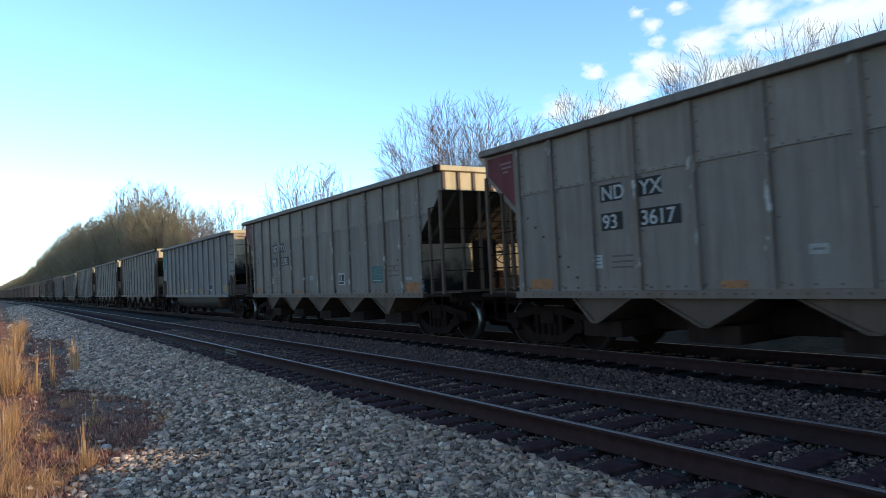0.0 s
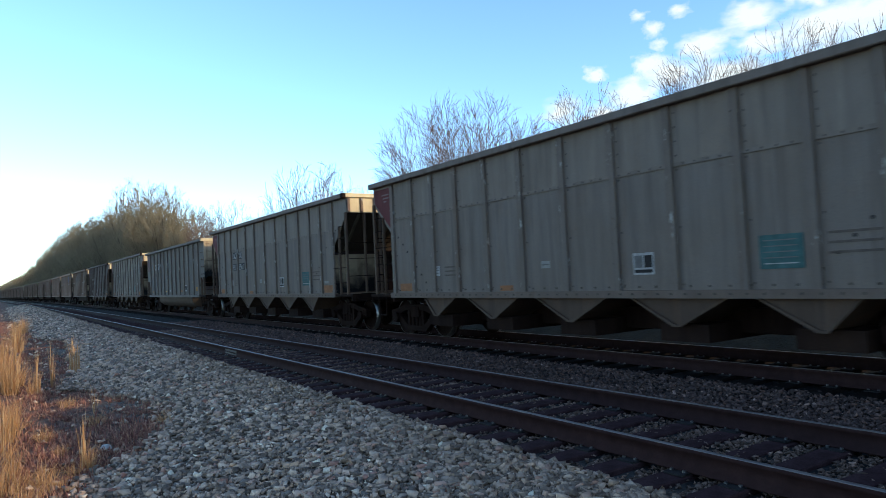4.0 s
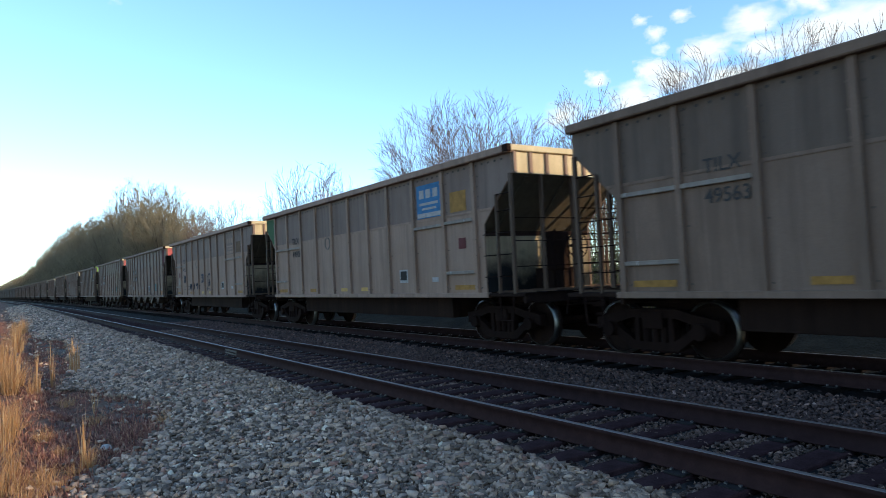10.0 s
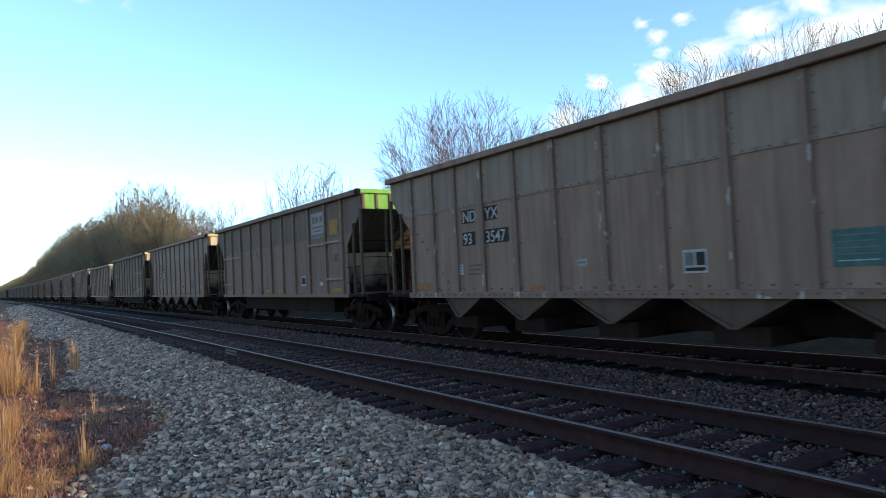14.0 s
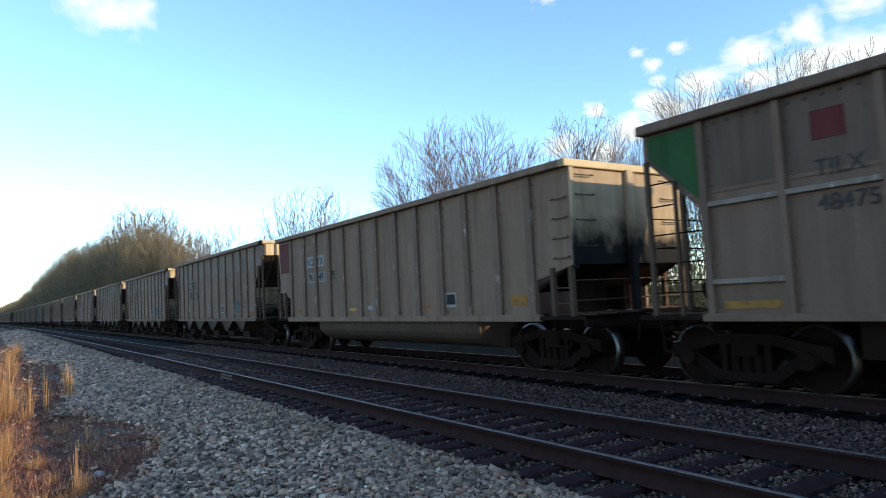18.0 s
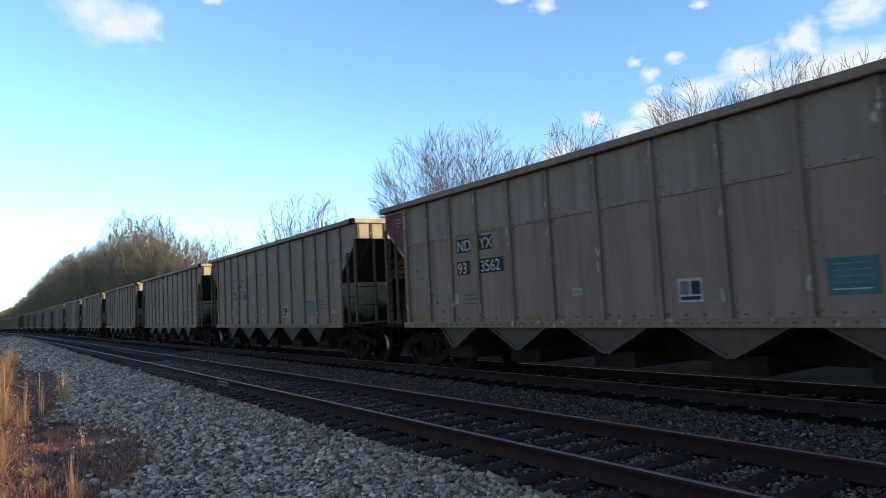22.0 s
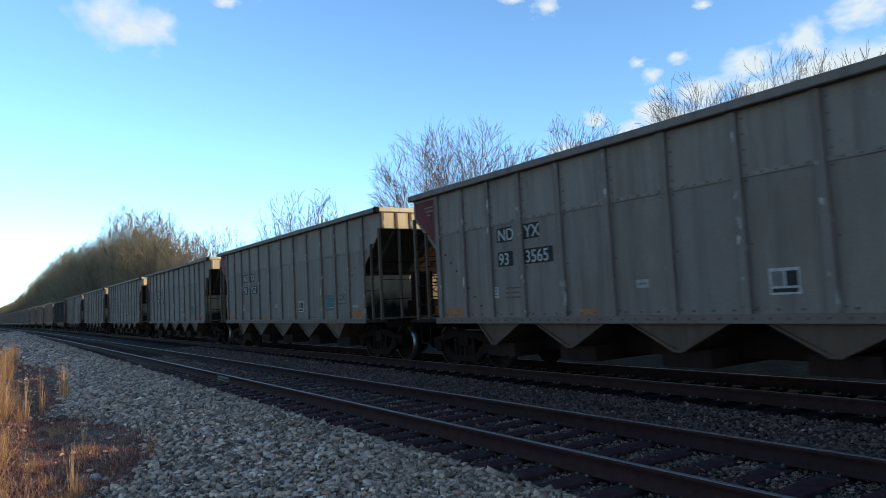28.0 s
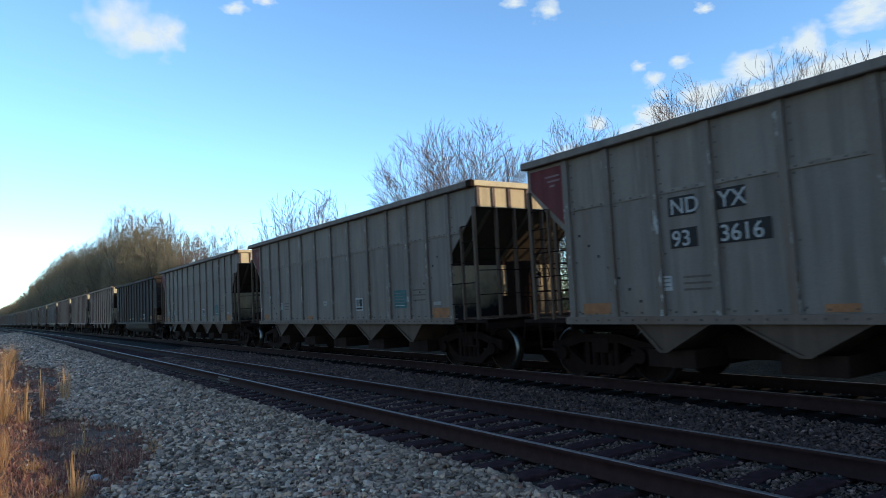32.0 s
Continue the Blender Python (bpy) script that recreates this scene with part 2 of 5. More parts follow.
BRUSH = islands("olive_undergrowth_leaf", [(0.0, (0.11, 0.105, 0.036)), (0.6, (0.23, 0.20, 0.07)), (1.0, (0.38, 0.29, 0.13))], 0.8, translucent=0.4)


def ground_material():
    m, nt, b = shader("ballast_and_dry_soil")
    co = coords(nt)
    sep = nt.nodes.new("ShaderNodeSeparateXYZ")
    nt.links.new(co, sep.inputs[0])
    vor = nt.nodes.new("ShaderNodeTexVoronoi")
    vor.inputs["Scale"].default_value = 17
    nt.links.new(co, vor.inputs["Vector"])
    sc = nt.nodes.new("ShaderNodeSeparateColor")
    nt.links.new(vor.outputs["Color"], sc.inputs[0])
    stone = blend(nt, sc.outputs[0], (0.035, 0.028, 0.022), (0.25, 0.19, 0.14))
    stone = blend(nt, step(nt, noise_node(nt, co, 1.3, 4), 0.45, 0.8), stone, (0.11, 0.10, 0.09))
    soil = blend(nt, step(nt, noise_node(nt, co, 2.5, 6), 0.35, 0.65), (0.11, 0.058, 0.043), (0.19, 0.115, 0.075))
    wob = noise_node(nt, co, 0.9, 5)
    ad = nt.nodes.new("ShaderNodeMath")
    ad.operation = "MULTIPLY_ADD"
    ad.inputs[1].default_value = 2.2
    nt.links.new(wob, ad.inputs[0])
    nt.links.new(sep.outputs[0], ad.inputs[2])
    left = step(nt, ad.outputs[0], 2.35, 2.75)
    right = step(nt, sep.outputs[0], 12.6, 13.3)
    c = blend(nt, left, soil, stone)
    grass = blend(nt, step(nt, noise_node(nt, co, 1.2, 6), 0.35, 0.65), (0.04, 0.032, 0.02), (0.018, 0.015, 0.009))
    c = blend(nt, right, c, grass)
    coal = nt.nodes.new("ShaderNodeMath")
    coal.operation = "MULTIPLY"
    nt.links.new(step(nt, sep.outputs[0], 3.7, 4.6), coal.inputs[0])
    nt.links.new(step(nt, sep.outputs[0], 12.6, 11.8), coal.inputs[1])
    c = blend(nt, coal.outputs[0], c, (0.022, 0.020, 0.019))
    # beyond the coal dust, the shade under the cars is painted near-black
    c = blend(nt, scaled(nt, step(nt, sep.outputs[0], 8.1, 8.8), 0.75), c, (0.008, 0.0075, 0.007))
    c = blend(nt, right, c, grass)
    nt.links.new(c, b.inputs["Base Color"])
    b.inputs["Roughness"].default_value = 0.95
    b.inputs["Specular IOR Level"].default_value = 0.1
    bump(nt, b, vor.outputs["Distance"], 0.9, 0.04)
    return m


GROUND = ground_material()

# ---- mesh tools ----
R_CURVE = 15000.0                                 # twice the radius of the gentle left-hand bend


def bend(y):
    return -y * y / R_CURVE if y > 0 else 0.0


def heading(y):
    return math.degrees(2 * y / R_CURVE) if y > 0 else 0.0


def box(bm, x0, x1, y0, y1, z0, z1):
    v = [bm.verts.new((x, y, z)) for x in (x0, x1) for y in (y0, y1) for z in (z0, z1)]
    for f in ((0, 1, 3, 2), (4, 6, 7, 5), (0, 4, 5, 1), (2, 3, 7, 6), (0, 2, 6, 4), (1, 5, 7, 3)):
        bm.faces.new([v[i] for i in f])
    return v


def prism(bm, pts, x0, x1):
    """The outline pts, in (y, z), drawn out from x0 to x1."""
    a = [bm.verts.new((x0, y, z)) for y, z in pts]
    b = [bm.verts.new((x1, y, z)) for y, z in pts]
    bm.faces.new(a)
    bm.faces.new(b[::-1])
    for i in range(len(pts)):
        j = (i + 1) % len(pts)
        bm.faces.new((a[j], a[i], b[i], b[j]))


def rod(bm, p0, p1, r, sides=6, r1=None):
    p0, p1 = Vector(p0), Vector(p1)
    d = (p1 - p0).normalized()
    u = d.orthogonal().normalized()
    w = d.cross(u)
    r1 = r if r1 is None else r1
    rings = []
    for p, q in ((p0, r), (p1, r1)):
        rings.append([bm.verts.new(p + q * (math.cos(k) * u + math.sin(k) * w)) for k in (2 * math.pi * i / sides for i in range(sides))])
    for i in range(sides):
        j = (i + 1) % sides
        bm.faces.new((rings[0][i], rings[0][j], rings[1][j], rings[1][i]))
    bm.faces.new(rings[0][::-1])
    bm.faces.new(rings[1])


def done(bm, name, material, bevel=0.0):
    if bevel:
        bmesh.ops.bevel(bm, geom=bm.edges[:], offset=bevel, segments=1, affect="EDGES", clamp_overlap=True)
    bmesh.ops.recalc_face_normals(bm, faces=bm.faces)
    me = bpy.data.meshes.new(name)
    bm.to_mesh(me)
    bm.free()
    me.materials.append(material)
    return me


def hang(name, me, parent, label=""):
    ob = new(name, me)
    ob.parent = parent
    return tagged(ob, label)


def part(name, bm, material, parent, label="", bevel=0.0):
    return hang(name, done(bm, name, material, bevel), parent, label)


def dotted(ob, material, first):
    """Gives every box after the first ones in the mesh the second material: painted rivets and bolts."""
    ob.data.materials.append(material)
    for i, p in enumerate(ob.data.polygons):
        if i >= 6 * first:
            p.material_index = 1
    return ob


def boxes(*bs):
    bm = bmesh.new()
    for b in bs:
        box(bm, *b)
    return bm


def raw_mesh(name, verts, faces, material, smooth=False):
    """A mesh from arrays: verts (n, 3), faces (m, k) all of one size."""
    me = bpy.data.meshes.new(name)
    n, k = faces.shape
    me.vertices.add(len(verts))
    me.vertices.foreach_set("co", verts.astype(np.float32).ravel())
    me.loops.add(n * k)
    me.loops.foreach_set("vertex_index", faces.astype(np.int32).ravel())
    me.polygons.add(n)
    me.polygons.foreach_set("loop_start", np.arange(0, n * k, k, dtype=np.int32))
    me.update(calc_edges=True)
    if smooth:
        me.polygons.foreach_set("use_smooth", np.ones(n, dtype=bool))
    me.materials.append(material)
    me.validate()
    return me


# ---- ground ----
NEAR_X, FAR_X = 5.42, 9.83                        # centres of the two tracks
PROFILE = [(-2500, 3.0), (-60, -0.4), (-12, -0.75), (-3, -0.7), (-0.5, -0.62), (1.0, -0.56), (2.0, -0.46), (3.0, -0.34), (3.7, -0.275), (4.05, -0.25),
           (5.42, -0.225), (7.0, -0.235), (7.4, -0.27), (8.0, -0.25), (9.83, -0.225), (11.6, -0.24), (12.4, -0.45), (13.6, -0.8),
           (14.6, -0.75), (17, -0.3), (24, 0.1), (60, 0.8), (2500, 6.0)]


def ground_z(x):
    return float(np.interp(x, [p[0] for p in PROFILE], [p[1] for p in PROFILE]))


def build_ground():
    xs = sorted({p[0] for p in PROFILE} | {round(-3 + 0.5 * i, 2) for i in range(14)})
    ys = [-2500, -300, -60, -20] + [round(-10 + 1.0 * i, 2) for i in range(60)] + [55, 62, 70, 80, 90, 100, 120, 140, 170, 200, 240, 280, 330, 380, 440, 500, 600]
    ys += [800, 1200, 2500]
    v = np.zeros((len(ys), len(xs), 3))
    for j, y in enumerate(ys):
        for i, x in enumerate(xs):
            b = bend(min(y, 600)) if abs(x) < 100 else 0
            h = 0.05 * noise.noise(Vector((x * 0.7, y * 0.35, 3))) if (x < 2.5 or x > 12) and abs(x) < 50 else 0
            v[j, i] = (x + b, y, ground_z(x) + h)
    nx = len(xs)
    f = np.array([[j * nx + i, j * nx + i + 1, (j + 1) * nx + i + 1, (j + 1) * nx + i] for j in range(len(ys) - 1) for i in range(nx - 1)])
    ob = new("ground", raw_mesh("ground", v.reshape(-1, 3), f, GROUND, True))
    tagged(ob, "grey ballast bed beside dry brown soil and grass", "ground", kind="structure")


build_ground()

RAIL = [(-0.07, 0.0), (0.07, 0.0), (0.07, 0.012), (0.012, 0.035), (0.012, 0.135), (0.036, 0.148), (0.036, 0.172), (0.028, 0.18),
        (-0.028, 0.18), (-0.036, 0.172), (-0.036, 0.148), (-0.012, 0.135), (-0.012, 0.035), (-0.07, 0.012)]


def rail_mesh(x, y0, y1, outline, material):
    ys = list(np.arange(y0, min(y1, 60), 6.0)) + list(np.arange(max(60, y0), y1 + 1, 15.0))
    v = np.array([[x + bend(y) + px, y, pz - 0.18] for y in ys for px, pz in outline])
    n = len(outline)
    f = np.array([[j * n + i, j * n + (i + 1) % n, (j + 1) * n + (i + 1) % n, (j + 1) * n + i] for j in range(len(ys) - 1) for i in range(n)])
    return raw_mesh("rail", v, f, material)


def build_track(cx, label, y_end, single, TIE):
    """A track: rails with a worn head, ties with plates and spikes."""
    track = tagged(new("railway_track"), label, "railway track", "parallel railway tracks")
    for s in (-1, 1):
        rail = hang("rail", rail_mesh(cx + s * 0.753, -45, y_end, RAIL, RAILWEB), track, "rusty steel rail with a worn head")
        hang("rail_head", rail_mesh(cx + s * 0.753, -45, y_end, [(-0.03, 0.1795), (0.03, 0.1795), (0.026, 0.1825), (-0.026, 0.1825)], RAILHEAD), rail,
             "worn running surface of the rail")
    rnd = random.Random(int(cx * 10))
    bm = boxes((-1.3, 1.3, -0.115, 0.115, -0.40, -0.19))
    tie = done(bm, "tie", TIE, 0.012)
    bm = boxes((-0.165, 0.165, -0.09, 0.09, -0.195, -0.178))
    for sx, sy in ((-0.09, -0.055), (-0.1, 0.06), (0.095, -0.06), (0.09, 0.05)):
        box(bm, sx - 0.012, sx + 0.012, sy - 0.012, sy + 0.012, -0.18, -0.162)
    plate = done(bm, "tie_plate", PLATE)
    plate.materials.append(SPIKE)
    for k, p in enumerate(plate.polygons):
        p.material_index = 1 if p.center.z > -0.174 and k > 5 else 0
    rest_v, rest_f, at = [], [], 0
    y = -8.0
    while y < 330:
        x = cx + bend(y) + rnd.uniform(-0.03, 0.03)
        if 1.0 < y < single:
            t = hang("tie", tie, track)
            t.matrix_basis = pose(x, y, rnd.uniform(-0.012, 0.006), 0, 0, rnd.uniform(-1.6, 1.6))
            for s in (-1, 1):
                hang("tie_plate", plate, track).matrix_basis = pose(cx + s * 0.753, y, 0)
        else:
            for a, b, c0, c1, d0, d1 in ((x - 1.3, x + 1.3, y - 0.115, y + 0.115, -0.4, -0.19),
                                         (cx + bend(y) - 0.92, cx + bend(y) - 0.58, y - 0.1, y + 0.1, -0.2, -0.165),
                                         (cx + bend(y) + 0.58, cx + bend(y) + 0.92, y - 0.1, y + 0.1, -0.2, -0.165)):
                rest_v += [(i, j, k) for i in (a, b) for j in (c0, c1) for k in (d0, d1)]
                rest_f += [[at + q for q in f] for f in ((0, 1, 3, 2), (4, 6, 7, 5), (0, 4, 5, 1), (2, 3, 7, 6), (1, 5, 7, 3))]
                at += 8
        y += 0.5 + rnd.uniform(-0.02, 0.02)
    ob = hang("distant_tie_bed", raw_mesh("distant_tie_bed", np.array(rest_v), np.array(rest_f), TIE), track)
    tagged(ob, kind="stuff")
    return track


near_track = build_track(NEAR_X, "empty railway track with rusty rails and weathered wooden ties", 600, 62, TIE)
build_track(FAR_X, "railway track under the coal train with dark ties", 600, 40, SHADE_TIE)
for x, y in ((NEAR_X - 0.753, 16.35), (NEAR_X + 0.753, 22.3)):
    bm = bmesh.new()
    for s in (-1, 1):
        box(bm, x + s * 0.03 - 0.012, x + s * 0.03 + 0.012, y - 0.46, y + 0.46, -0.15, -0.045)
        for k in range(6):
            yy = y - 0.38 + k * 0.152
            rod(bm, (x + s * 0.03, yy, -0.098), (x + s * 0.075, yy, -0.098), 0.016)
    part("joint_bar", bm, JOINT, near_track, "bolted joint bar on the rail")


CUBE = (np.array([(x, y, z) for x in (-1, 1) for y in (-1, 1) for z in (-1, 1)]) * 0.72,
        np.array([(0, 1, 3), (0, 3, 2), (4, 6, 7), (4, 7, 5), (0, 4, 5), (0, 5, 1), (2, 3, 7), (2, 7, 6), (0, 2, 6), (0, 6, 4), (1, 5, 7), (1, 7, 3)]))
SHARD = (np.array([(1, 0, 0), (-1, 0, 0), (0, 1, 0), (0, -1, 0), (0, 0, 1), (0, 0, -1)]) * 1.05,
         np.array([(0, 2, 4), (2, 1, 4), (1, 3, 4), (3, 0, 4), (2, 0, 5), (1, 2, 5), (3, 1, 5), (0, 3, 5)]))


def stone_field(name, label, count, area, size, seed, sink=0.2, material=STONES, lift=0.035, solid=CUBE):
    """Loose angular stones lying on the ground: area draws (x, y) pairs."""
    rng = np.random.default_rng(seed)
    base, tri = solid
    k = len(base)
    xy = area(rng, count)
    n = len(xy)
    r = (size[0] + (size[1] - size[0]) * rng.random(n) ** 1.9) * np.sqrt(np.maximum(xy[:, 1], 9) / 9)
    v = (base[None] + rng.uniform(-0.5, 0.5, (n, k, 3))) * np.stack([rng.uniform(0.85, 1.5, n), rng.uniform(0.6, 1.15, n), rng.uniform(0.35, 0.85, n)], 1)[:, None, :]
    a, b = rng.uniform(0, 6.28, n), rng.uniform(-1.2, 1.2, n)
    ca, sa, cb, sb = np.cos(a), np.sin(a), np.cos(b), np.sin(b)
    one, zero = np.ones(n), np.zeros(n)
    rz = np.stack([ca, -sa, zero, sa, ca, zero, zero, zero, one], 1).reshape(n, 3, 3)
    rx = np.stack([one, zero, zero, zero, cb, -sb, zero, sb, cb], 1).reshape(n, 3, 3)
    v = np.einsum("nij,nkj->nki", rz @ rx, v) * r[:, None, None]
    z = np.interp(xy[:, 0], [p[0] for p in PROFILE], [p[1] for p in PROFILE]) + r * (0.5 - sink) + lift * rng.random(n)
    v += np.concatenate([xy, z[:, None]], 1)[:, None, :]
    f = (tri[None] + k * np.arange(n)[:, None, None]).reshape(-1, 3)
    tagged(new(name, raw_mesh(name, v.reshape(-1, 3), f, material)), label, "gravel", kind="stuff")


# The wandering line where dead weeds meet the ballast: x at each y.
EDGE_Y = (4.0, 7.6, 8.2, 8.6, 9.0, 9.9, 11.1, 12.7, 14.0, 15.4, 16.3, 17.2, 19.0, 22.0, 26.0, 31.0, 36.0, 60.0)
EDGE_X = (0.2, 0.55, 0.7, 0.9, 1.45, 1.8, 2.1, 2.15, 1.75, 1.6, 0.95, 1.2, 1.5, 1.8, 2.1, 2.2, 1.5, 1.1)


def shoulder(rng, n, y0, y1):
    y = y0 * (y1 / y0) ** rng.random(n)
    x = 0.2 + 3.88 * rng.random(n)
    edge = np.interp(y, EDGE_Y, EDGE_X) + rng.normal(0, 0.10, n)
    keep = ((x > edge) | (rng.random(n) < 0.012)) & (y > 0.3 * x + 0.6)
    return np.stack([x, y], 1)[keep]


def between(rng, n):
    y = -1 + 36 * rng.random(n) ** 1.7
    return np.stack([6.75 + 1.85 * rng.random(n), y], 1)


def cribs(rng, n):
    k = np.floor(rng.random(n) ** 1.5 * 56)
    y = 1.25 + k * 0.5 + rng.normal(0, 0.09, n)
    return np.stack([4.15 + 2.6 * rng.random(n), y], 1)


SHOULDER = "grey crushed stone ballast sloping beside the track"
stone_field("ballast_shoulder", SHOULDER, 56000, lambda rng, n: shoulder(rng, n, 2.2, 10.0), (0.013, 0.044), 11, lift=0.06)
stone_field("ballast_shoulder", SHOULDER, 84000, lambda rng, n: shoulder(rng, n, 10.0, 130.0), (0.016, 0.050), 14, lift=0.06, solid=SHARD)
stone_field("ballast_between_tracks", "coal-dusted crushed stone ballast between the two tracks", 46000, between, (0.012, 0.036), 12, 0.2, DUSTED, solid=SHARD)
stone_field("ballast_in_cribs", "dusty brown crushed stone ballast between the ties", 26000, cribs, (0.012, 0.031), 13, 0.2, CRIB, 0.02, solid=SHARD)

# ---- the coal train ----
# A car's own space: y = 0 at the leading top corner and grows towards the tail, x = 0 on the track's centre line, z = 0 on the rail.
LENGTH, HALF, TOP = 14.1, 1.6, 3.95
NEAR = -HALF


def wheelset_mesh():
    bm = bmesh.new()
    rod(bm, (-0.95, 0, 0), (0.95, 0, 0), 0.08, 8)
    for s in (-1, 1):
        rings = [(0.66, 0.49), (0.695, 0.475), (0.70, 0.457), (0.80, 0.455), (0.81, 0.42), (0.77, 0.38), (0.76, 0.17), (0.80, 0.13), (0.80, 0.0)]
        rows = []
        for x, r in [(0.66, 0.0), (0.66, 0.38)] + rings:
            rows.append([bm.verts.new((s * x, r * math.cos(a), r * math.sin(a))) for a in (2 * math.pi * i / 28 for i in range(28))])
        for a, b in zip(rows, rows[1:]):
            for i in range(28):
                j = (i + 1) % 28
                bm.faces.new((a[i], a[j], b[j], b[i]))
    bmesh.ops.remove_doubles(bm, verts=bm.verts, dist=1e-4)
    return done(bm, "wheelset", TRUCK)


def tread_mesh():
    bm = bmesh.new()
    rows = []
    for x, r in ((0.70, 0.459), (0.801, 0.457), (0.812, 0.425)):
        rows.append([bm.verts.new((-x, r * math.cos(a), r * math.sin(a))) for a in (2 * math.pi * i / 36 for i in range(36))])
    for a, b in zip(rows, rows[1:]):
        for i in range(36):
            j = (i + 1) % 36
            bm.faces.new((a[i], a[j], b[j], b[i]))
    me = done(bm, "tread", STEEL)
    for p in me.polygons:
        p.use_smooth = True
    return me


def side_frame_mesh(s):
    """The cast frame over both axle boxes, with its two window openings and the spring nest."""
    bm = bmesh.new()
    x0, x1 = (s * 0.93, s * 1.08)
    top = [(-1.2, 0.42), (-1.2, 0.64), (-0.75, 0.72), (-0.45, 0.80), (0.45, 0.80), (0.75, 0.72), (1.2, 0.64), (1.2, 0.42), (1.02, 0.50), (0.75, 0.56), (0.42, 0.66),
           (-0.42, 0.66), (-0.75, 0.56), (-1.02, 0.50)]
    prism(bm, top, x0, x1)
    prism(bm, [(-0.98, 0.50), (-0.80, 0.55), (-0.36, 0.26), (0.36, 0.26), (0.80, 0.55), (0.98, 0.50), (0.46, 0.13), (-0.46, 0.13)], x0, x1)
    for c in (-0.33, 0.33):
        box(bm, min(x0, x1) + 0.01, max(x0, x1) - 0.01, c - 0.05, c + 0.05, 0.25, 0.68)
    for c in (-0.18, 0.0, 0.18):
        rod(bm, (s * 1.0, c, 0.24), (s * 1.0, c, 0.52), 0.07, 8)
    for c in (-0.89, 0.89):
        rod(bm, (s * 0.9, c, 0.457), (s * 1.16, c, 0.457), 0.13, 12)
        box(bm, s * 1.0 - 0.09, s * 1.0 + 0.09, c - 0.15, c + 0.15, 0.40, 0.60)
    return done(bm, "side_frame", TRUCK, 0.008)


WHEELSET, TREAD, FRAMES = wheelset_mesh(), tread_mesh(), (side_frame_mesh(-1), side_frame_mesh(1))
BOLSTER = done(boxes((-1.1, 1.1, -0.2, 0.2, 0.48, 0.74), (-0.35, 0.35, -0.3, 0.3, 0.7, 0.84), (-0.9, 0.9, -0.62, -0.52, 0.36, 0.46), (-0.9, 0.9, 0.52, 0.62, 0.36, 0.46)),
               "bolster", TRUCK, 0.01)


def add_trucks(car):
    for y in (1.1, LENGTH - 1.1):
        truck = hang("truck", BOLSTER, car, "dark oily cast-steel four-wheel truck")
        truck.matrix_basis = pose(0, y, 0)
        for me in FRAMES:
            hang("side_frame", me, truck)
        for a in (-0.89, 0.89):
            w = hang("wheelset", WHEELSET, truck, "dark steel wheels on an axle")
            w.matrix_basis = pose(0, a, 0.457)
            for turn in (0, 180):
                hang("wheel_rim", TREAD, w, "bright worn wheel rim").matrix_basis = pose(0, 0, 0, 0, 0, turn)


def coupler_mesh():
    bm = bmesh.new()
    box(bm, -0.09, 0.09, -0.62, -0.2, 0.78, 0.96)
    prism(bm, [(-0.84, 0.74), (-0.60, 0.74), (-0.60, 1.02), (-0.84, 1.02)], -0.16, 0.06)
    prism(bm, [(-0.92, 0.76), (-0.74, 0.76), (-0.74, 1.0), (-0.92, 1.0)], 0.04, 0.15)
    rod(bm, (0.28, -0.3, 0.9), (0.3, -0.62, 0.62), 0.035)
    rod(bm, (0.3, -0.62, 0.62), (0.28, -0.86, 0.62), 0.035)
    return done(bm, "coupler", TRUCK, 0.01)


COUPLER = coupler_mesh()


def add_underframe(car, deep):
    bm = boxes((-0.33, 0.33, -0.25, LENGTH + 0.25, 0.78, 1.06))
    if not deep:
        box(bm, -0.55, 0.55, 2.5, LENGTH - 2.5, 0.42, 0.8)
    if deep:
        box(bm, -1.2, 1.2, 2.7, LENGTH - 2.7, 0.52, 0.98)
    part("centre_sill", bm, NEAR_BLACK, car, "near-black centre sill", 0.01)
    for y, r in ((0, 0), (LENGTH, 180)):
        hang("coupler", COUPLER, car, "dark steel coupler").matrix_basis = pose(0, y, 0, 0, 0, r)
        a, b = (-0.28, 0.95) if r == 0 else (LENGTH - 0.95, LENGTH + 0.28)
        part("end_platform", boxes((-1.58, 1.58, a, b, 1.02, 1.09), (-1.58, 1.58, a, a + 0.06, 0.9, 1.09)), NEAR_BLACK, car, "near-black end platform", 0.008)


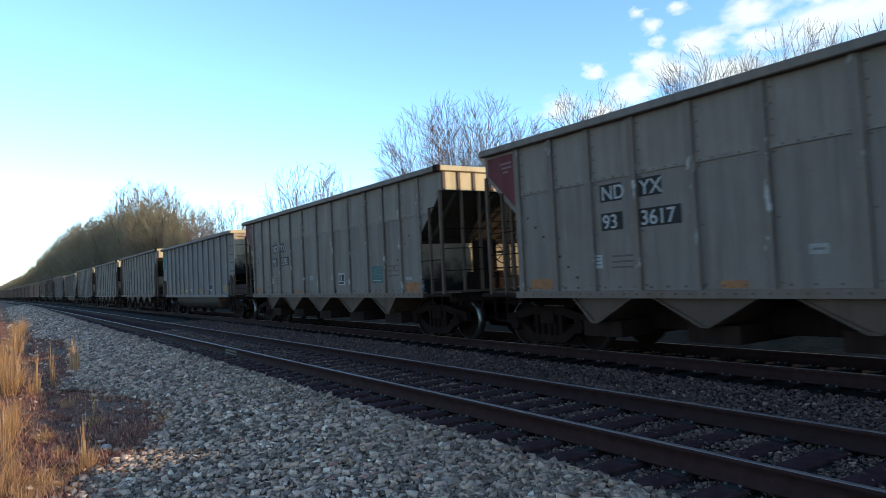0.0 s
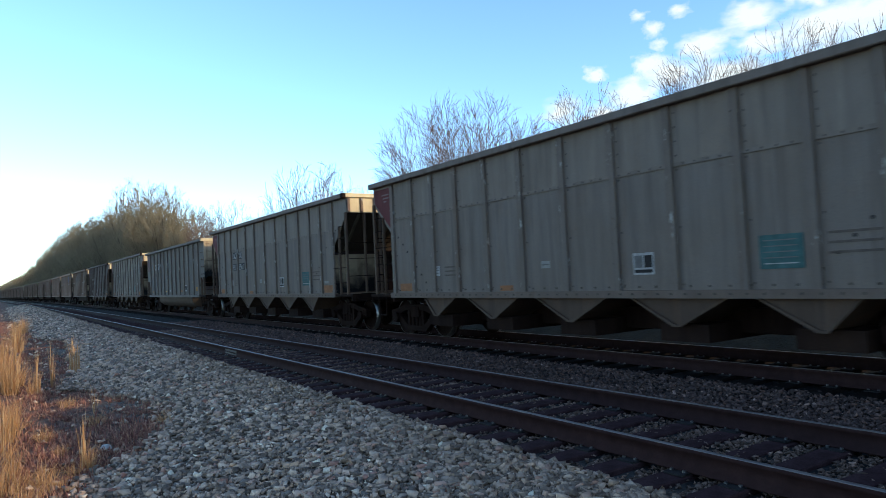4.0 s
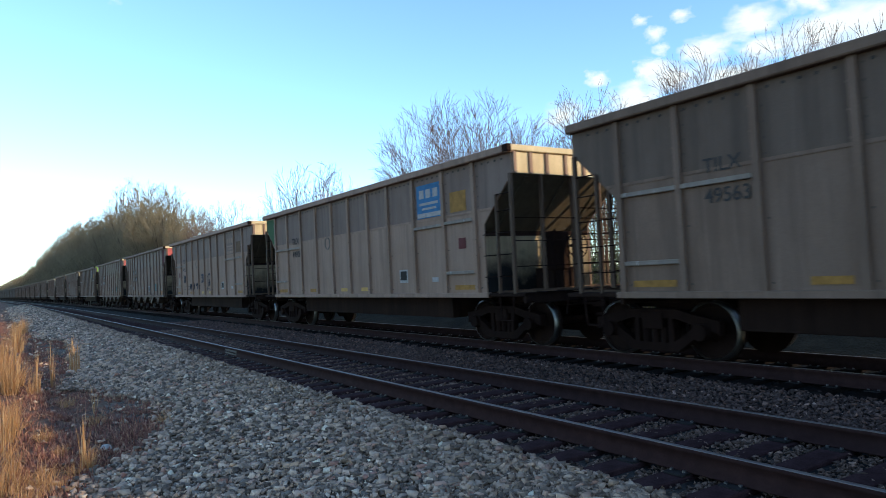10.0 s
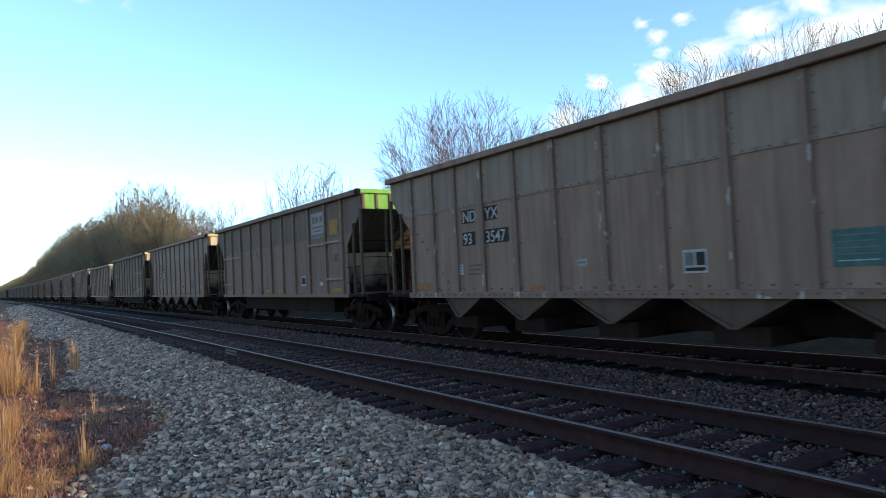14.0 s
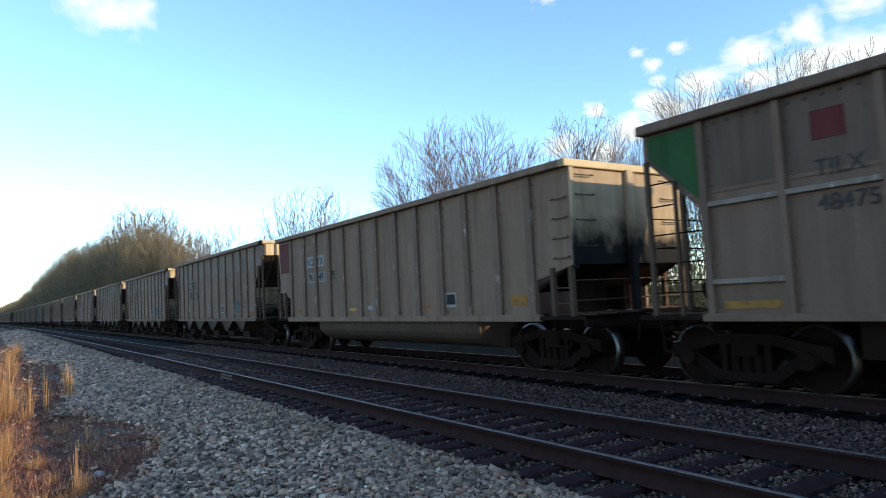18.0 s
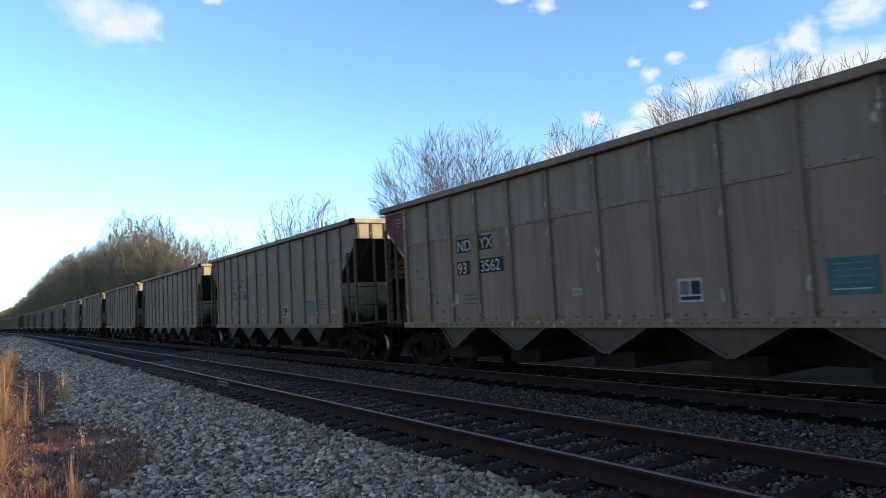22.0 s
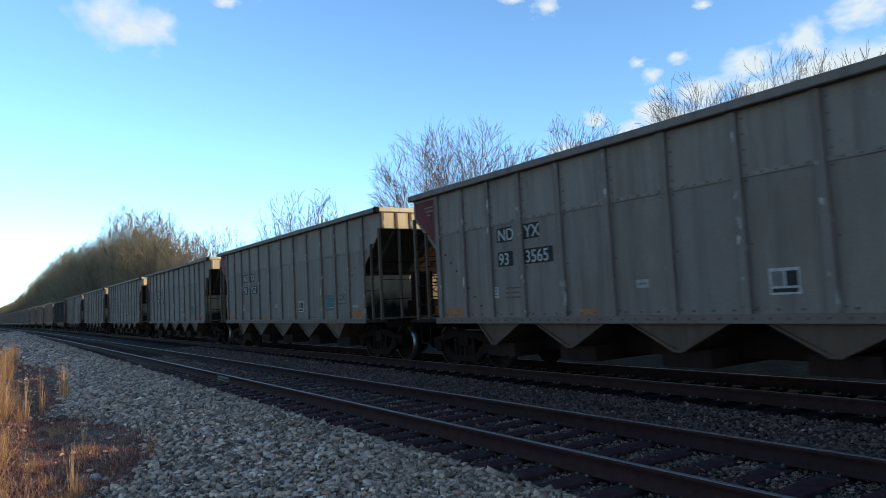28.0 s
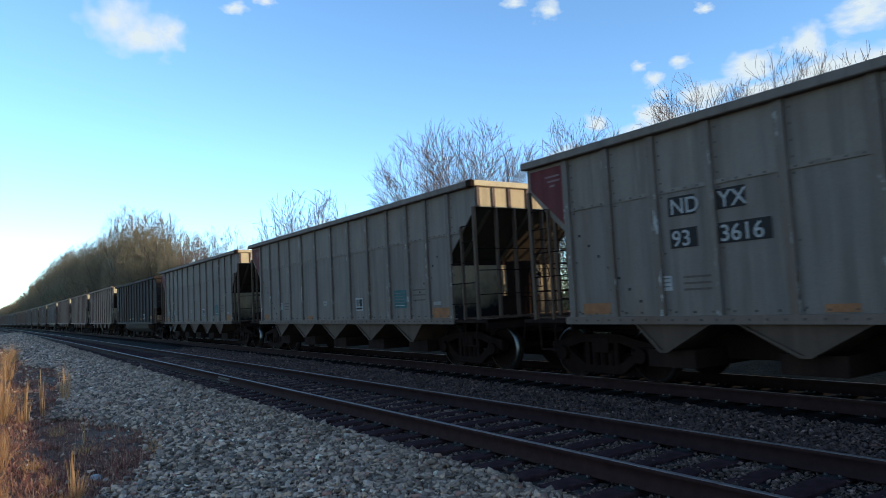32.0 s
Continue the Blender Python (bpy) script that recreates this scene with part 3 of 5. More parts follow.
def add_steps(car):
    """Stirrup steps under the near corners and the uncoupling levers across both ends."""
    for rear in (False, True):
        fy = (lambda y: LENGTH - y) if rear else (lambda y: y)
        bm = bmesh.new()
        for a, b in (((0.1, 1.02), (0.14, 0.55)), ((0.14, 0.55), (0.48, 0.55)), ((0.48, 0.55), (0.52, 1.02))):
            rod(bm, (-1.55, fy(a[0]), a[1]), (-1.55, fy(b[0]), b[1]), 0.018, 5)
        part("stirrup_step", bm, TRUCK, car, "bent steel stirrup step")
        bm = bmesh.new()
        for a, b in (((-1.5, -0.34, 1.0), (-1.44, -0.40, 0.9)), ((-1.44, -0.40, 0.9), (-0.3, -0.42, 0.9)), ((-0.3, -0.42, 0.9), (-0.08, -0.46, 1.02)), ((-1.5, -0.34, 1.0), (-1.56, -0.34, 0.72))):
            rod(bm, (a[0], fy(a[1]), a[2]), (b[0], fy(b[1]), b[2]), 0.014, 5)
        part("uncoupling_lever", bm, TRUCK, car, "thin bent uncoupling lever")
        bm = bmesh.new()
        for k in range(6):
            x = -1.3 + 0.52 * k
            box(bm, x - 0.02, x + 0.02, *sorted((fy(-0.26), fy(0.9))), 1.092, 1.12)
        for y in (-0.2, 0.2, 0.55):
            box(bm, -1.5, 1.5, *sorted((fy(y), fy(y + 0.03))), 1.12, 1.135)
        part("platform_grating", bm, POST, car, "rusty steel platform grating")


def end_gear(car, rear, post_material, lateral):
    """Corner posts, end posts, ladder rungs and grab rods at one end."""
    fy = (lambda y: LENGTH - y) if rear else (lambda y: y)
    for s in (-1, 1):
        for y, top, w in ((0.03, 3.42, 0.036), (0.5, 3.05, 0.02)):
            a, b = sorted((fy(y - w), fy(y + w)))
            part("corner_post" if y < 0.1 else "side_post", boxes((s * 1.545 - 0.035, s * 1.545 + 0.035, a, b, 1.06, top)), post_material, car, "", 0.006)
        for z in (1.42, 1.85, 2.28, 2.71, 3.05):
            bm = bmesh.new()
            rod(bm, (s * 1.56, fy(0.03), z), (s * 1.56, fy(0.96 if z < 2.5 else 0.5), z), 0.011, 5)
            part("rung", bm, TRUCK, car)
    for x in lateral:
        a, b = sorted((fy(0.0), fy(0.09)))
        part("end_post", boxes((x - 0.026, x + 0.026, a, b, 1.06, 3.42)), post_material, car, "", 0.006)
    for z in (1.6, 2.1, 2.55):
        bm = bmesh.new()
        rod(bm, (-1.5, fy(0.0), z), (1.5, fy(0.0), z), 0.010, 5)
        part("grab_rod", bm, TRUCK, car)
    if not rear:
        bm = boxes((-0.34, 0.20, 0.28, 0.55, 1.5, 2.3), (-0.3, 0.4, 0.3, 0.85, 1.1, 1.55))
        rod(bm, (-0.2, 0.3, 1.12), (-0.2, 0.3, 2.35), 0.03)
        part("brake_cylinder", bm, NEAR_BLACK, car, "near-black brake cylinder and rigging", 0.015)
        bm = bmesh.new()
        for i in range(20):
            a, b = 2 * math.pi * i / 20, 2 * math.pi * (i + 1) / 20
            rod(bm, (0.35 + 0.28 * math.cos(a), 0.2, 2.0 + 0.28 * math.sin(a)), (0.35 + 0.28 * math.cos(b), 0.2, 2.0 + 0.28 * math.sin(b)), 0.015, 5)
        for i in range(4):
            a = math.pi * i / 4
            rod(bm, (0.35 - 0.28 * math.cos(a), 0.2, 2.0 - 0.28 * math.sin(a)), (0.35 + 0.28 * math.cos(a), 0.2, 2.0 + 0.28 * math.sin(a)), 0.012, 4)
        rod(bm, (0.35, 0.18, 2.0), (0.35, 0.42, 2.0), 0.03)
        part("brake_wheel", bm, NEAR_BLACK, car, "round hand-brake wheel")
    else:
        bm = bmesh.new()
        rod(bm, (0.3, LENGTH - 0.5, 1.45), (-0.8, LENGTH - 0.5, 1.45), 0.2, 12)
        part("air_tank", bm, NEAR_BLACK, car, "near-black air tank")


def patch(car, name, y0, y1, z0, z1, material, label="", proud=0.004, x=None):
    """A thin painted panel or plate on the near side sheet."""
    x = NEAR + 0.02 if x is None else x
    return part(name, boxes((x - proud, x, y0, y1, z0, z1)), material, car, label)


SHEET = -1.518                               # outer face of the side sheet, behind the ribs


def lettering(car, words, y, z, height, material, x=None, name="lettering"):
    """Words painted on the near side; y is where they begin, at the end towards the tail."""
    cu = bpy.data.curves.new(name, "FONT")
    cu.body, cu.size = words, height / 0.70
    cu.extrude, cu.offset = 0.001, 0.008 * cu.size
    cu.materials.append(material)
    ob = new(name, cu)
    ob.parent = car
    x = SHEET - 0.012 if x is None else x
    ob.matrix_basis = Matrix(((0, 0, -1, x), (-1, 0, 0, y), (0, 1, 0, z), (0, 0, 0, 1)))
    return tagged(ob, "painted reporting mark")


RIBS = [0.98, 1.9, 2.75, 3.7, 4.8, 5.9, 7.05, 8.2, 9.3, 10.35, 11.3, 12.2, 13.12]
SIDE = [(0.0, 3.42), (0.0, 3.9), (LENGTH, 3.9), (LENGTH, 3.42), (13.12, 2.5), (13.12, 1.1), (0.98, 1.1), (0.98, 2.5)]
SEAM = 2.96
BAYS = ((2.25, 3.6, 2.75), (3.95, 5.7, 4.85), (6.15, 7.95, 7.05), (8.4, 10.15, 9.25), (10.5, 11.85, 11.35))


def rib_mesh(z0, z1, material, w=0.062, depth=0.055):
    bm = bmesh.new()
    box(bm, -depth, 0.0, -w, w, z0, z1)
    for z in np.arange(z0 + 0.12, z1, 0.33):
        for s in (-1, 1):
            box(bm, -depth - 0.008, -depth, s * 0.05 - 0.012, s * 0.05 + 0.012, z - 0.012, z + 0.012)
    for k, z in enumerate(np.arange(z0 + 0.1, z1 - 0.05, 0.21)):
        if z > 2.75 or k % 4 == 0:
            box(bm, -0.01, 0.0, -w - 0.07, -w - 0.046, z - 0.013, z + 0.013)
    me = done(bm, "rib", material)
    me.materials.append(GRIME)
    for p in me.polygons:
        p.material_index = 1 if p.center.y < -w - 0.01 else 0
    return me


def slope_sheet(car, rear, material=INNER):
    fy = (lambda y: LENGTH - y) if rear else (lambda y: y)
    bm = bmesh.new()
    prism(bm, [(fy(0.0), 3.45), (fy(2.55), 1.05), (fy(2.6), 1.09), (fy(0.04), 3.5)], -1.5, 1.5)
    sheet = part("slope_sheet", bm, material, car, "coal-dusted sloping end sheet in a colour darkened for shade")
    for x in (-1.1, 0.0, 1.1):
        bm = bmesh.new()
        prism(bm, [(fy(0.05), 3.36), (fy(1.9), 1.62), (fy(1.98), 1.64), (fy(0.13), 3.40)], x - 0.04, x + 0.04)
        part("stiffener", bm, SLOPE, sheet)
    a, b = sorted((fy(1.0), fy(1.03)))
    part("bulkhead", boxes((-1.48, 1.48, a, b, 1.1, 2.36)), BULKHEAD, car, "cross plate under the sloping end sheet")
    a, b = sorted((fy(0.99), fy(0.995)))
    part("bulkhead_edge", boxes((-1.48, 1.48, a, b, 2.26, 2.36)), NEAR_BLACK, car)


def end_panel(car, rear, material, trim):
    fy = (lambda y: LENGTH - y) if rear else (lambda y: y)
    a, b = sorted((fy(0.0), fy(0.05)))
    part("end_panel", boxes((-1.5, 1.5, a, b, 3.42, 3.88)), material, car, "upper end panel")
    a, b = sorted((fy(-0.05), fy(0.0)))
    for x in (-1.46, -1.05, -0.62, -0.1, 0.42, 0.95, 1.46):
        part("end_rib", boxes((x - 0.035, x + 0.035, a, b, 3.42, 3.84)), trim, car)
    if not rear:
        part("end_plate", boxes((0.52, 0.86, -0.008, 0.0, 3.6, 3.72)), WHITE, car, "small white marking plate")
    a, b = sorted((fy(-0.07), fy(0.10)))
    part("top_chord", boxes((-1.56, 1.66, a, b, 3.85, 3.97)), CREAM if material is REDEND else material, car, "end top chord", 0.012)
    if not rear:
        part("corner_cap", boxes((-1.668, -1.562, a - 0.004, b, 3.83, 3.975)), NEAR_BLACK, car, "dark corner cap of the top chord", 0.01)


def chutes(car, material):
    """Five discharge bays: a wedge of sheet with a gate below."""
    for top0, top1, low in BAYS:
        bm = bmesh.new()
        prism(bm, [(top0, 1.02), (top1, 1.02), (low + 0.06, 0.60), (low - 0.06, 0.60)], -1.49, 1.49)
        chute = part("discharge_chute", bm, material, car, "dusty hopper discharge chute")
        part("gate", boxes((-1.35, 1.35, low - 0.42, low + 0.42, 0.34, 0.605)), NEAR_BLACK, chute, "black discharge gate")
        bm = bmesh.new()
        prism(bm, [(top0 - 0.02, 1.02), (top0 + 0.035, 1.02), (low - 0.03, 0.61), (low + 0.03, 0.61), (top1 - 0.035, 1.02), (top1 + 0.02, 1.02), (low + 0.07, 0.575), (low - 0.07, 0.575)], -1.53, -1.485)
        part("flange", bm, material, chute, "")


def hopper(paint, upper, end_paint=CREAM, marks=True, corner=RED):
    """A five-bay coal hopper car with ribbed sides."""
    car = new("hopper_car")
    rib_paint = RIB_DARK if paint is DARK else RIB_TAN if paint is TAN else RIB_GREY
    rib = rib_mesh(1.1, 3.86, rib_paint)
    low = [(0.98, 1.1), (0.98, 2.5), (0.47, SEAM), (13.63, SEAM), (13.12, 2.5), (13.12, 1.1)]
    high = [(0.47, SEAM), (0.0, 3.42), (0.0, 3.9), (LENGTH, 3.9), (LENGTH, 3.42), (13.63, SEAM)]
    for s in (-1, 1):
        bm = bmesh.new()
        prism(bm, low, s * 1.50 - 0.015, s * 1.50 + 0.015)
        part("side_sheet", bm, paint, car, "dusty ribbed side sheet")
        bm = bmesh.new()
        prism(bm, high, s * 1.505 - 0.015, s * 1.505 + 0.015)
        part("upper_side_sheet", bm, upper, car, "cleaner upper side sheet")
        for y in RIBS:
            r = hang("rib", rib, car)
            r.matrix_basis = pose(s * 1.515, y, 0, 0, 0, 0 if s < 0 else 180)
        bm = boxes((s * 1.57 - 0.09, s * 1.57 + 0.09, -0.06, LENGTH + 0.06, 3.84, 3.97))
        part("top_chord", bm, paint, car, "side top chord", 0.015)
        bm = boxes((s * 1.55 - 0.06, s * 1.55 + 0.06, 0.85, LENGTH - 0.85, 1.0, 1.12))
        for y in np.arange(1.0, LENGTH - 0.9, 0.24):
            box(bm, s * 1.61 - 0.012, s * 1.61 + 0.012, y - 0.014, y + 0.014, 1.05, 1.078)
        for y in np.arange(1.15, LENGTH - 1.0, 0.31):
            box(bm, s * 1.522 - 0.008, s * 1.522 + 0.008, y - 0.014, y + 0.014, 1.158, 1.186)
        sill = part("side_sill", bm, RIB_DARK if paint is DARK else RIB_TAN if paint is TAN else SILL, car, "riveted side sill")
        dotted(sill, GRIME, 1)
        bm = boxes((s * 1.52 - 0.015, s * 1.52 + 0.015, 0.6, LENGTH - 0.6, SEAM - 0.03, SEAM + 0.03))
        for y in np.arange(0.75, LENGTH - 0.7, 0.2):
            box(bm, s * 1.537 - 0.006, s * 1.537 + 0.006, y - 0.012, y + 0.012, SEAM - 0.012, SEAM + 0.012)
        dotted(part("seam", bm, upper, car), GRIME, 1)
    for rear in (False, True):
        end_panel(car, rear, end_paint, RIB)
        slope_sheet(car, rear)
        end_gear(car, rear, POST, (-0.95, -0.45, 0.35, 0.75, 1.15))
    chutes(car, CHUTE)
    add_underframe(car, False)
    add_trucks(car)
    add_steps(car)
    bm = bmesh.new()
    for y0, z0 in ((1.5, 1.25), (11.9, 1.25)):
        for i in range(7):
            y = y0 + (i * 0.2 if y0 < 7 else i * 0.2 - 0.2)
            z = 1.35 + i * 0.19 if y0 > 7 else 2.5 - i * 0.19
            box(bm, SHEET - 0.006, SHEET + 0.004, y - 0.02, y + 0.02, z - 0.02, z + 0.02)
    tagged(part("bolt_heads", bm, BLACK, car), kind="stuff")
    if marks:
        x = SHEET - 0.004
        if corner:
            bm = bmesh.new()
            prism(bm, [(13.2, 3.78), (14.02, 3.78), (14.02, 3.45), (13.2, 2.72)], x - 0.022, x - 0.008)
            part("corner_panel", bm, corner, car, "painted corner panel with faded notice")
        for k in range(3 if corner else 0):
            patch(car, "notice_line", 13.27 + (0.0 if k < 2 else 0.12), 13.62 - 0.05 * k, 3.60 - 0.085 * k, 3.635 - 0.085 * k, PINKISH, "", 0.004, x - 0.022)
        patch(car, "notice_plate", 11.1, 11.3, 1.49, 1.71, WHITE, "white notice plate", 0.006, x)
        for k in range(3):
            patch(car, "notice_line", 11.13, 11.27, 1.54 + 0.06 * k, 1.56 + 0.06 * k, FADED, "", 0.002, x - 0.007)
        patch(car, "notice_plate", 7.48, 7.71, 1.54, 1.67, FADED_WHITE, "white notice plate", 0.006, x)
        patch(car, "notice_line", 7.51, 7.68, 1.59, 1.62, FADED, "", 0.002, x - 0.007)
        fr = patch(car, "inspection_frame", 5.18, 5.58, 1.36, 1.70, WHITE, "white framed inspection panel", 0.005, x)
        for a, b, c, d in ((5.21, 5.36, 1.47, 1.66), (5.39, 5.55, 1.47, 1.66), (5.21, 5.55, 1.39, 1.44)):
            patch(fr, "panel_field", a, b, c, d, FADED if a > 5.3 and b > 5.5 and c > 1.4 else BLACK, "", 0.003, x - 0.006)
        pn = patch(car, "notice_panel", 2.9, 3.48, 1.38, 1.82, CYAN, "turquoise notice panel", 0.004, x)
        for k in range(5):
            patch(pn, "notice_line", 2.98, 3.42, 1.44 + 0.075 * k, 1.455 + 0.075 * k, WHITE if k == 0 else FADED, "", 0.002, x - 0.005)
        patch(car, "primer_patch", 1.05, 1.78, 1.14, 1.36, ORANGE, "orange primer patch", 0.003, x)
        patch(car, "sticker", 1.42, 1.72, 1.42, 1.50, FADED_WHITE, "white sticker", 0.006, x)
        patch(car, "primer_patch", 8.55, 8.95, 1.14, 1.24, ORANGE, "orange primer patch", 0.003, x)
        patch(car, "primer_patch", 12.3, 12.9, 1.16, 1.34, ORANGE, "orange primer patch", 0.003, x)
        for k in range(3):
            patch(car, "faded_notice", 10.45, 10.9, 1.66 - 0.09 * k, 1.69 - 0.09 * k, FAINT, "", 0.002, x)
            patch(car, "faded_notice", 2.0, 2.6, 1.78 - 0.12 * k, 1.81 - 0.12 * k, FAINT, "", 0.002, x)
    return car


def plain_hopper(paint, upper):
    """The same hopper car with its small fittings joined, for the far ends of the train."""
    car = new("hopper_car")
    low = [(0.98, 1.1), (0.98, 2.5), (0.47, SEAM), (13.63, SEAM), (13.12, 2.5), (13.12, 1.1)]
    high = [(0.47, SEAM), (0.0, 3.42), (0.0, 3.9), (LENGTH, 3.9), (LENGTH, 3.42), (13.63, SEAM)]
    for s in (-1, 1):
        bm = bmesh.new()
        prism(bm, low, s * 1.50 - 0.015, s * 1.50 + 0.015)
        part("side_sheet", bm, paint, car, "dusty ribbed side sheet")
        bm = bmesh.new()
        prism(bm, high, s * 1.505 - 0.015, s * 1.505 + 0.015)
        part("upper_side_sheet", bm, upper, car, "cleaner upper side sheet")
        bm = bmesh.new()
        for y in RIBS:
            box(bm, s * 1.54 - 0.03, s * 1.54 + 0.03, y - 0.075, y + 0.075, 1.1, 3.86)
        tagged(part("ribbing", bm, RIB_TAN if paint is TAN else RIB_GREY, car), kind="stuff")
        part("top_chord", boxes((s * 1.57 - 0.09, s * 1.57 + 0.09, -0.06, LENGTH + 0.06, 3.84, 3.97)), paint, car, "side top chord")
        part("side_sill", boxes((s * 1.55 - 0.06, s * 1.55 + 0.06, 0.85, LENGTH - 0.85, 1.0, 1.12)), paint, car, "side sill")
    for rear in (False, True):
        slope_sheet(car, rear)
        fy = (lambda y: LENGTH - y) if rear else (lambda y: y)
        a, b = sorted((fy(0.0), fy(0.05)))
        part("end_panel", boxes((-1.5, 1.5, a, b, 3.42, 3.88)), CREAM, car, "upper end panel")
        a, b = sorted((fy(0.0), fy(0.08)))
        bm = bmesh.new()
        for x in (-1.54, -0.95, -0.45, 0.35, 0.75, 1.54):
            box(bm, x - 0.045, x + 0.045, a, b, 1.06, 3.42)
        tagged(part("end_framing", bm, RIB, car), kind="stuff")
    for top0, top1, lowest in BAYS:
        bm = bmesh.new()
        prism(bm, [(top0, 1.02), (top1, 1.02), (lowest + 0.06, 0.60), (lowest - 0.06, 0.60)], -1.49, 1.49)
        part("discharge_chute", bm, CHUTE, car)
    add_underframe(car, False)
    add_trucks(car)
    return car


BATH_RIBS = [1.05, 2.04, 3.08, 4.05, 5.06, 6.04, 7.05, 8.02, 9.03, 9.98, 10.95, 11.9, 13.0]


def gondola(paint, rib_paint, corner, tub_paint, end_paint):
    """A bathtub coal gondola with ribbed sides and a rounded tub between the trucks."""
    car = new("gondola_car")
    top = 3.82
    rib = rib_mesh(1.1, top - 0.1, rib_paint, 0.085, 0.06)
    side = [(0.95, 1.1), (0.95, 1.74), (0.0, 1.98), (0.0, top - 0.05), (LENGTH, top - 0.05), (LENGTH, 1.98), (13.15, 1.74), (13.15, 1.1)]
    for s in (-1, 1):
        bm = bmesh.new()
        prism(bm, side, s * 1.50 - 0.015, s * 1.50 + 0.015)
        part("side_sheet", bm, paint, car, "dusty ribbed side sheet")
        for y in BATH_RIBS:
            hang("rib", rib, car).matrix_basis = pose(s * 1.515, y, 0, 0, 0, 0 if s < 0 else 180)
        part("top_chord", boxes((s * 1.57 - 0.09, s * 1.57 + 0.09, -0.06, LENGTH + 0.06, top - 0.13, top)), paint, car, "side top chord", 0.015)
        part("side_sill", boxes((s * 1.55 - 0.06, s * 1.55 + 0.06, 0.85, LENGTH - 0.85, 0.99, 1.12)), paint, car, "side sill", 0.01)
        for rear in (False, True):
            fy = (lambda y: LENGTH - y) if rear else (lambda y: y)
            for y in (0.04, 0.5):
                a, b = sorted((fy(y - 0.04), fy(y + 0.04)))
                part("corner_post" if y < 0.1 else "side_post", boxes((s * 1.53 - 0.045, s * 1.53 + 0.045, a, b, 1.06, 1.95)), POST, car)
            for z in (1.3, 1.58) if rear else (1.3, 1.58, 2.1, 2.45, 2.8, 3.15):
                bm = bmesh.new()
                xx = s * (1.53 if z < 1.9 else 1.575)
                rod(bm, (xx, fy(0.07), z), (xx, fy(0.42), z), 0.011, 5)
                for q in (0.08, 0.41):
                    rod(bm, (s * 1.51, fy(q), z + 0.035), (xx, fy(q), z), 0.014, 5)
                part("rung", bm, POST, car)
    for rear in (False, True):
        fy = (lambda y: LENGTH - y) if rear else (lambda y: y)
        bm = bmesh.new()
        prism(bm, [(fy(0.0), 1.98), (fy(0.0), top - 0.05), (fy(0.05), top - 0.05), (fy(0.05), 1.98)], -1.5, 1.5)
        part("end_sheet", bm, end_paint, car, "soot-stained end sheet")
        bm = bmesh.new()
        prism(bm, [(fy(0.05), 1.98), (fy(0.05), 2.02), (fy(1.0), 1.6), (fy(1.0), 1.52)], -1.48, 1.48)
        part("end_floor", bm, NEAR_BLACK, car, "near-black sloping end floor")
        a, b = sorted((fy(-0.10), fy(0.0)))
        part("end_post", boxes((-0.09, 0.09, a, b, 1.06, top - 0.1)), end_paint, car, "", 0.01)
        a, b = sorted((fy(-0.05), fy(0.0)))
        for s in (-1, 1):
            part("corner_angle", boxes((s * 1.47 - 0.05, s * 1.47 + 0.05, a, b, 1.9, top - 0.12)), end_paint, car, "", 0.008)
        a, b = sorted((fy(-0.07), fy(0.1)))
        part("top_chord", boxes((-1.66, 1.66, a, b, top - 0.13, top)), paint if paint is BLACKCAR else CREAM, car, "end top chord", 0.012)
        for x in (-1.4, 0.95):
            for z in (2.3, 2.75, 3.2, 3.55):
                bm = bmesh.new()
                rod(bm, (x, fy(-0.07), z), (x + 0.45, fy(-0.07), z), 0.011, 5)
                for q in (x, x + 0.45):
                    rod(bm, (q, fy(0.0), z + 0.03), (q, fy(-0.07), z), 0.013, 5)
                part("grab_iron", bm, POST, car)
        for z in (1.35, 1.7):
            bm = bmesh.new()
            rod(bm, (-1.5, fy(0.0), z), (1.5, fy(0.0), z), 0.012, 5)
            part("grab_rod", bm, POST, car)
    part("brake_cylinder", boxes((-0.8, -0.4, 0.3, 0.7, 1.1, 1.7)), NEAR_BLACK, car, "near-black brake gear", 0.02)
    part("air_reservoir", boxes((0.1, 0.6, 0.3, 0.8, 1.1, 1.6)), NEAR_BLACK, car, "near-black air tank", 0.02)
    bm = bmesh.new()
    arc = [(1.42, 1.05)] + [(1.42 * math.cos(a) ** 0.6 if math.cos(a) > 0 else 0, 0.86 - 0.50 * math.sin(a)) for a in np.linspace(0, math.pi / 2, 7)[:-1]] + [(0.12, 0.36)]
    outline = arc + [(-x, z) for x, z in arc[::-1]]
    a = [bm.verts.new((x, 2.95, z)) for x, z in outline]
    b = [bm.verts.new((x, 11.15, z)) for x, z in outline]
    for i in range(len(outline)):
        j = (i + 1) % len(outline)
        bm.faces.new((a[i], a[j], b[j], b[i]))
    bm.faces.new(a)
    bm.faces.new(b[::-1])
    t = part("tub", bm, tub_paint, car, "rounded tub hanging between the trucks", 0.02)
    add_underframe(car, False)
    add_trucks(car)
    add_steps(car)
    x = SHEET - 0.004
    patch(car, "corner_panel", 13.2, 14.02, 2.62, 3.62, corner, "painted corner panel", 0.008, x)
    fr = patch(car, "inspection_frame", 3.55, 3.95, 1.3, 1.62, WHITE, "white framed inspection panel", 0.005, x)
    patch(fr, "panel_field", 3.59, 3.91, 1.36, 1.58, BLACK, "", 0.003, x - 0.006)
    patch(car, "reflector", 1.25, 1.72, 1.30, 1.50, YELLOW, "faded yellow board", 0.004, x)
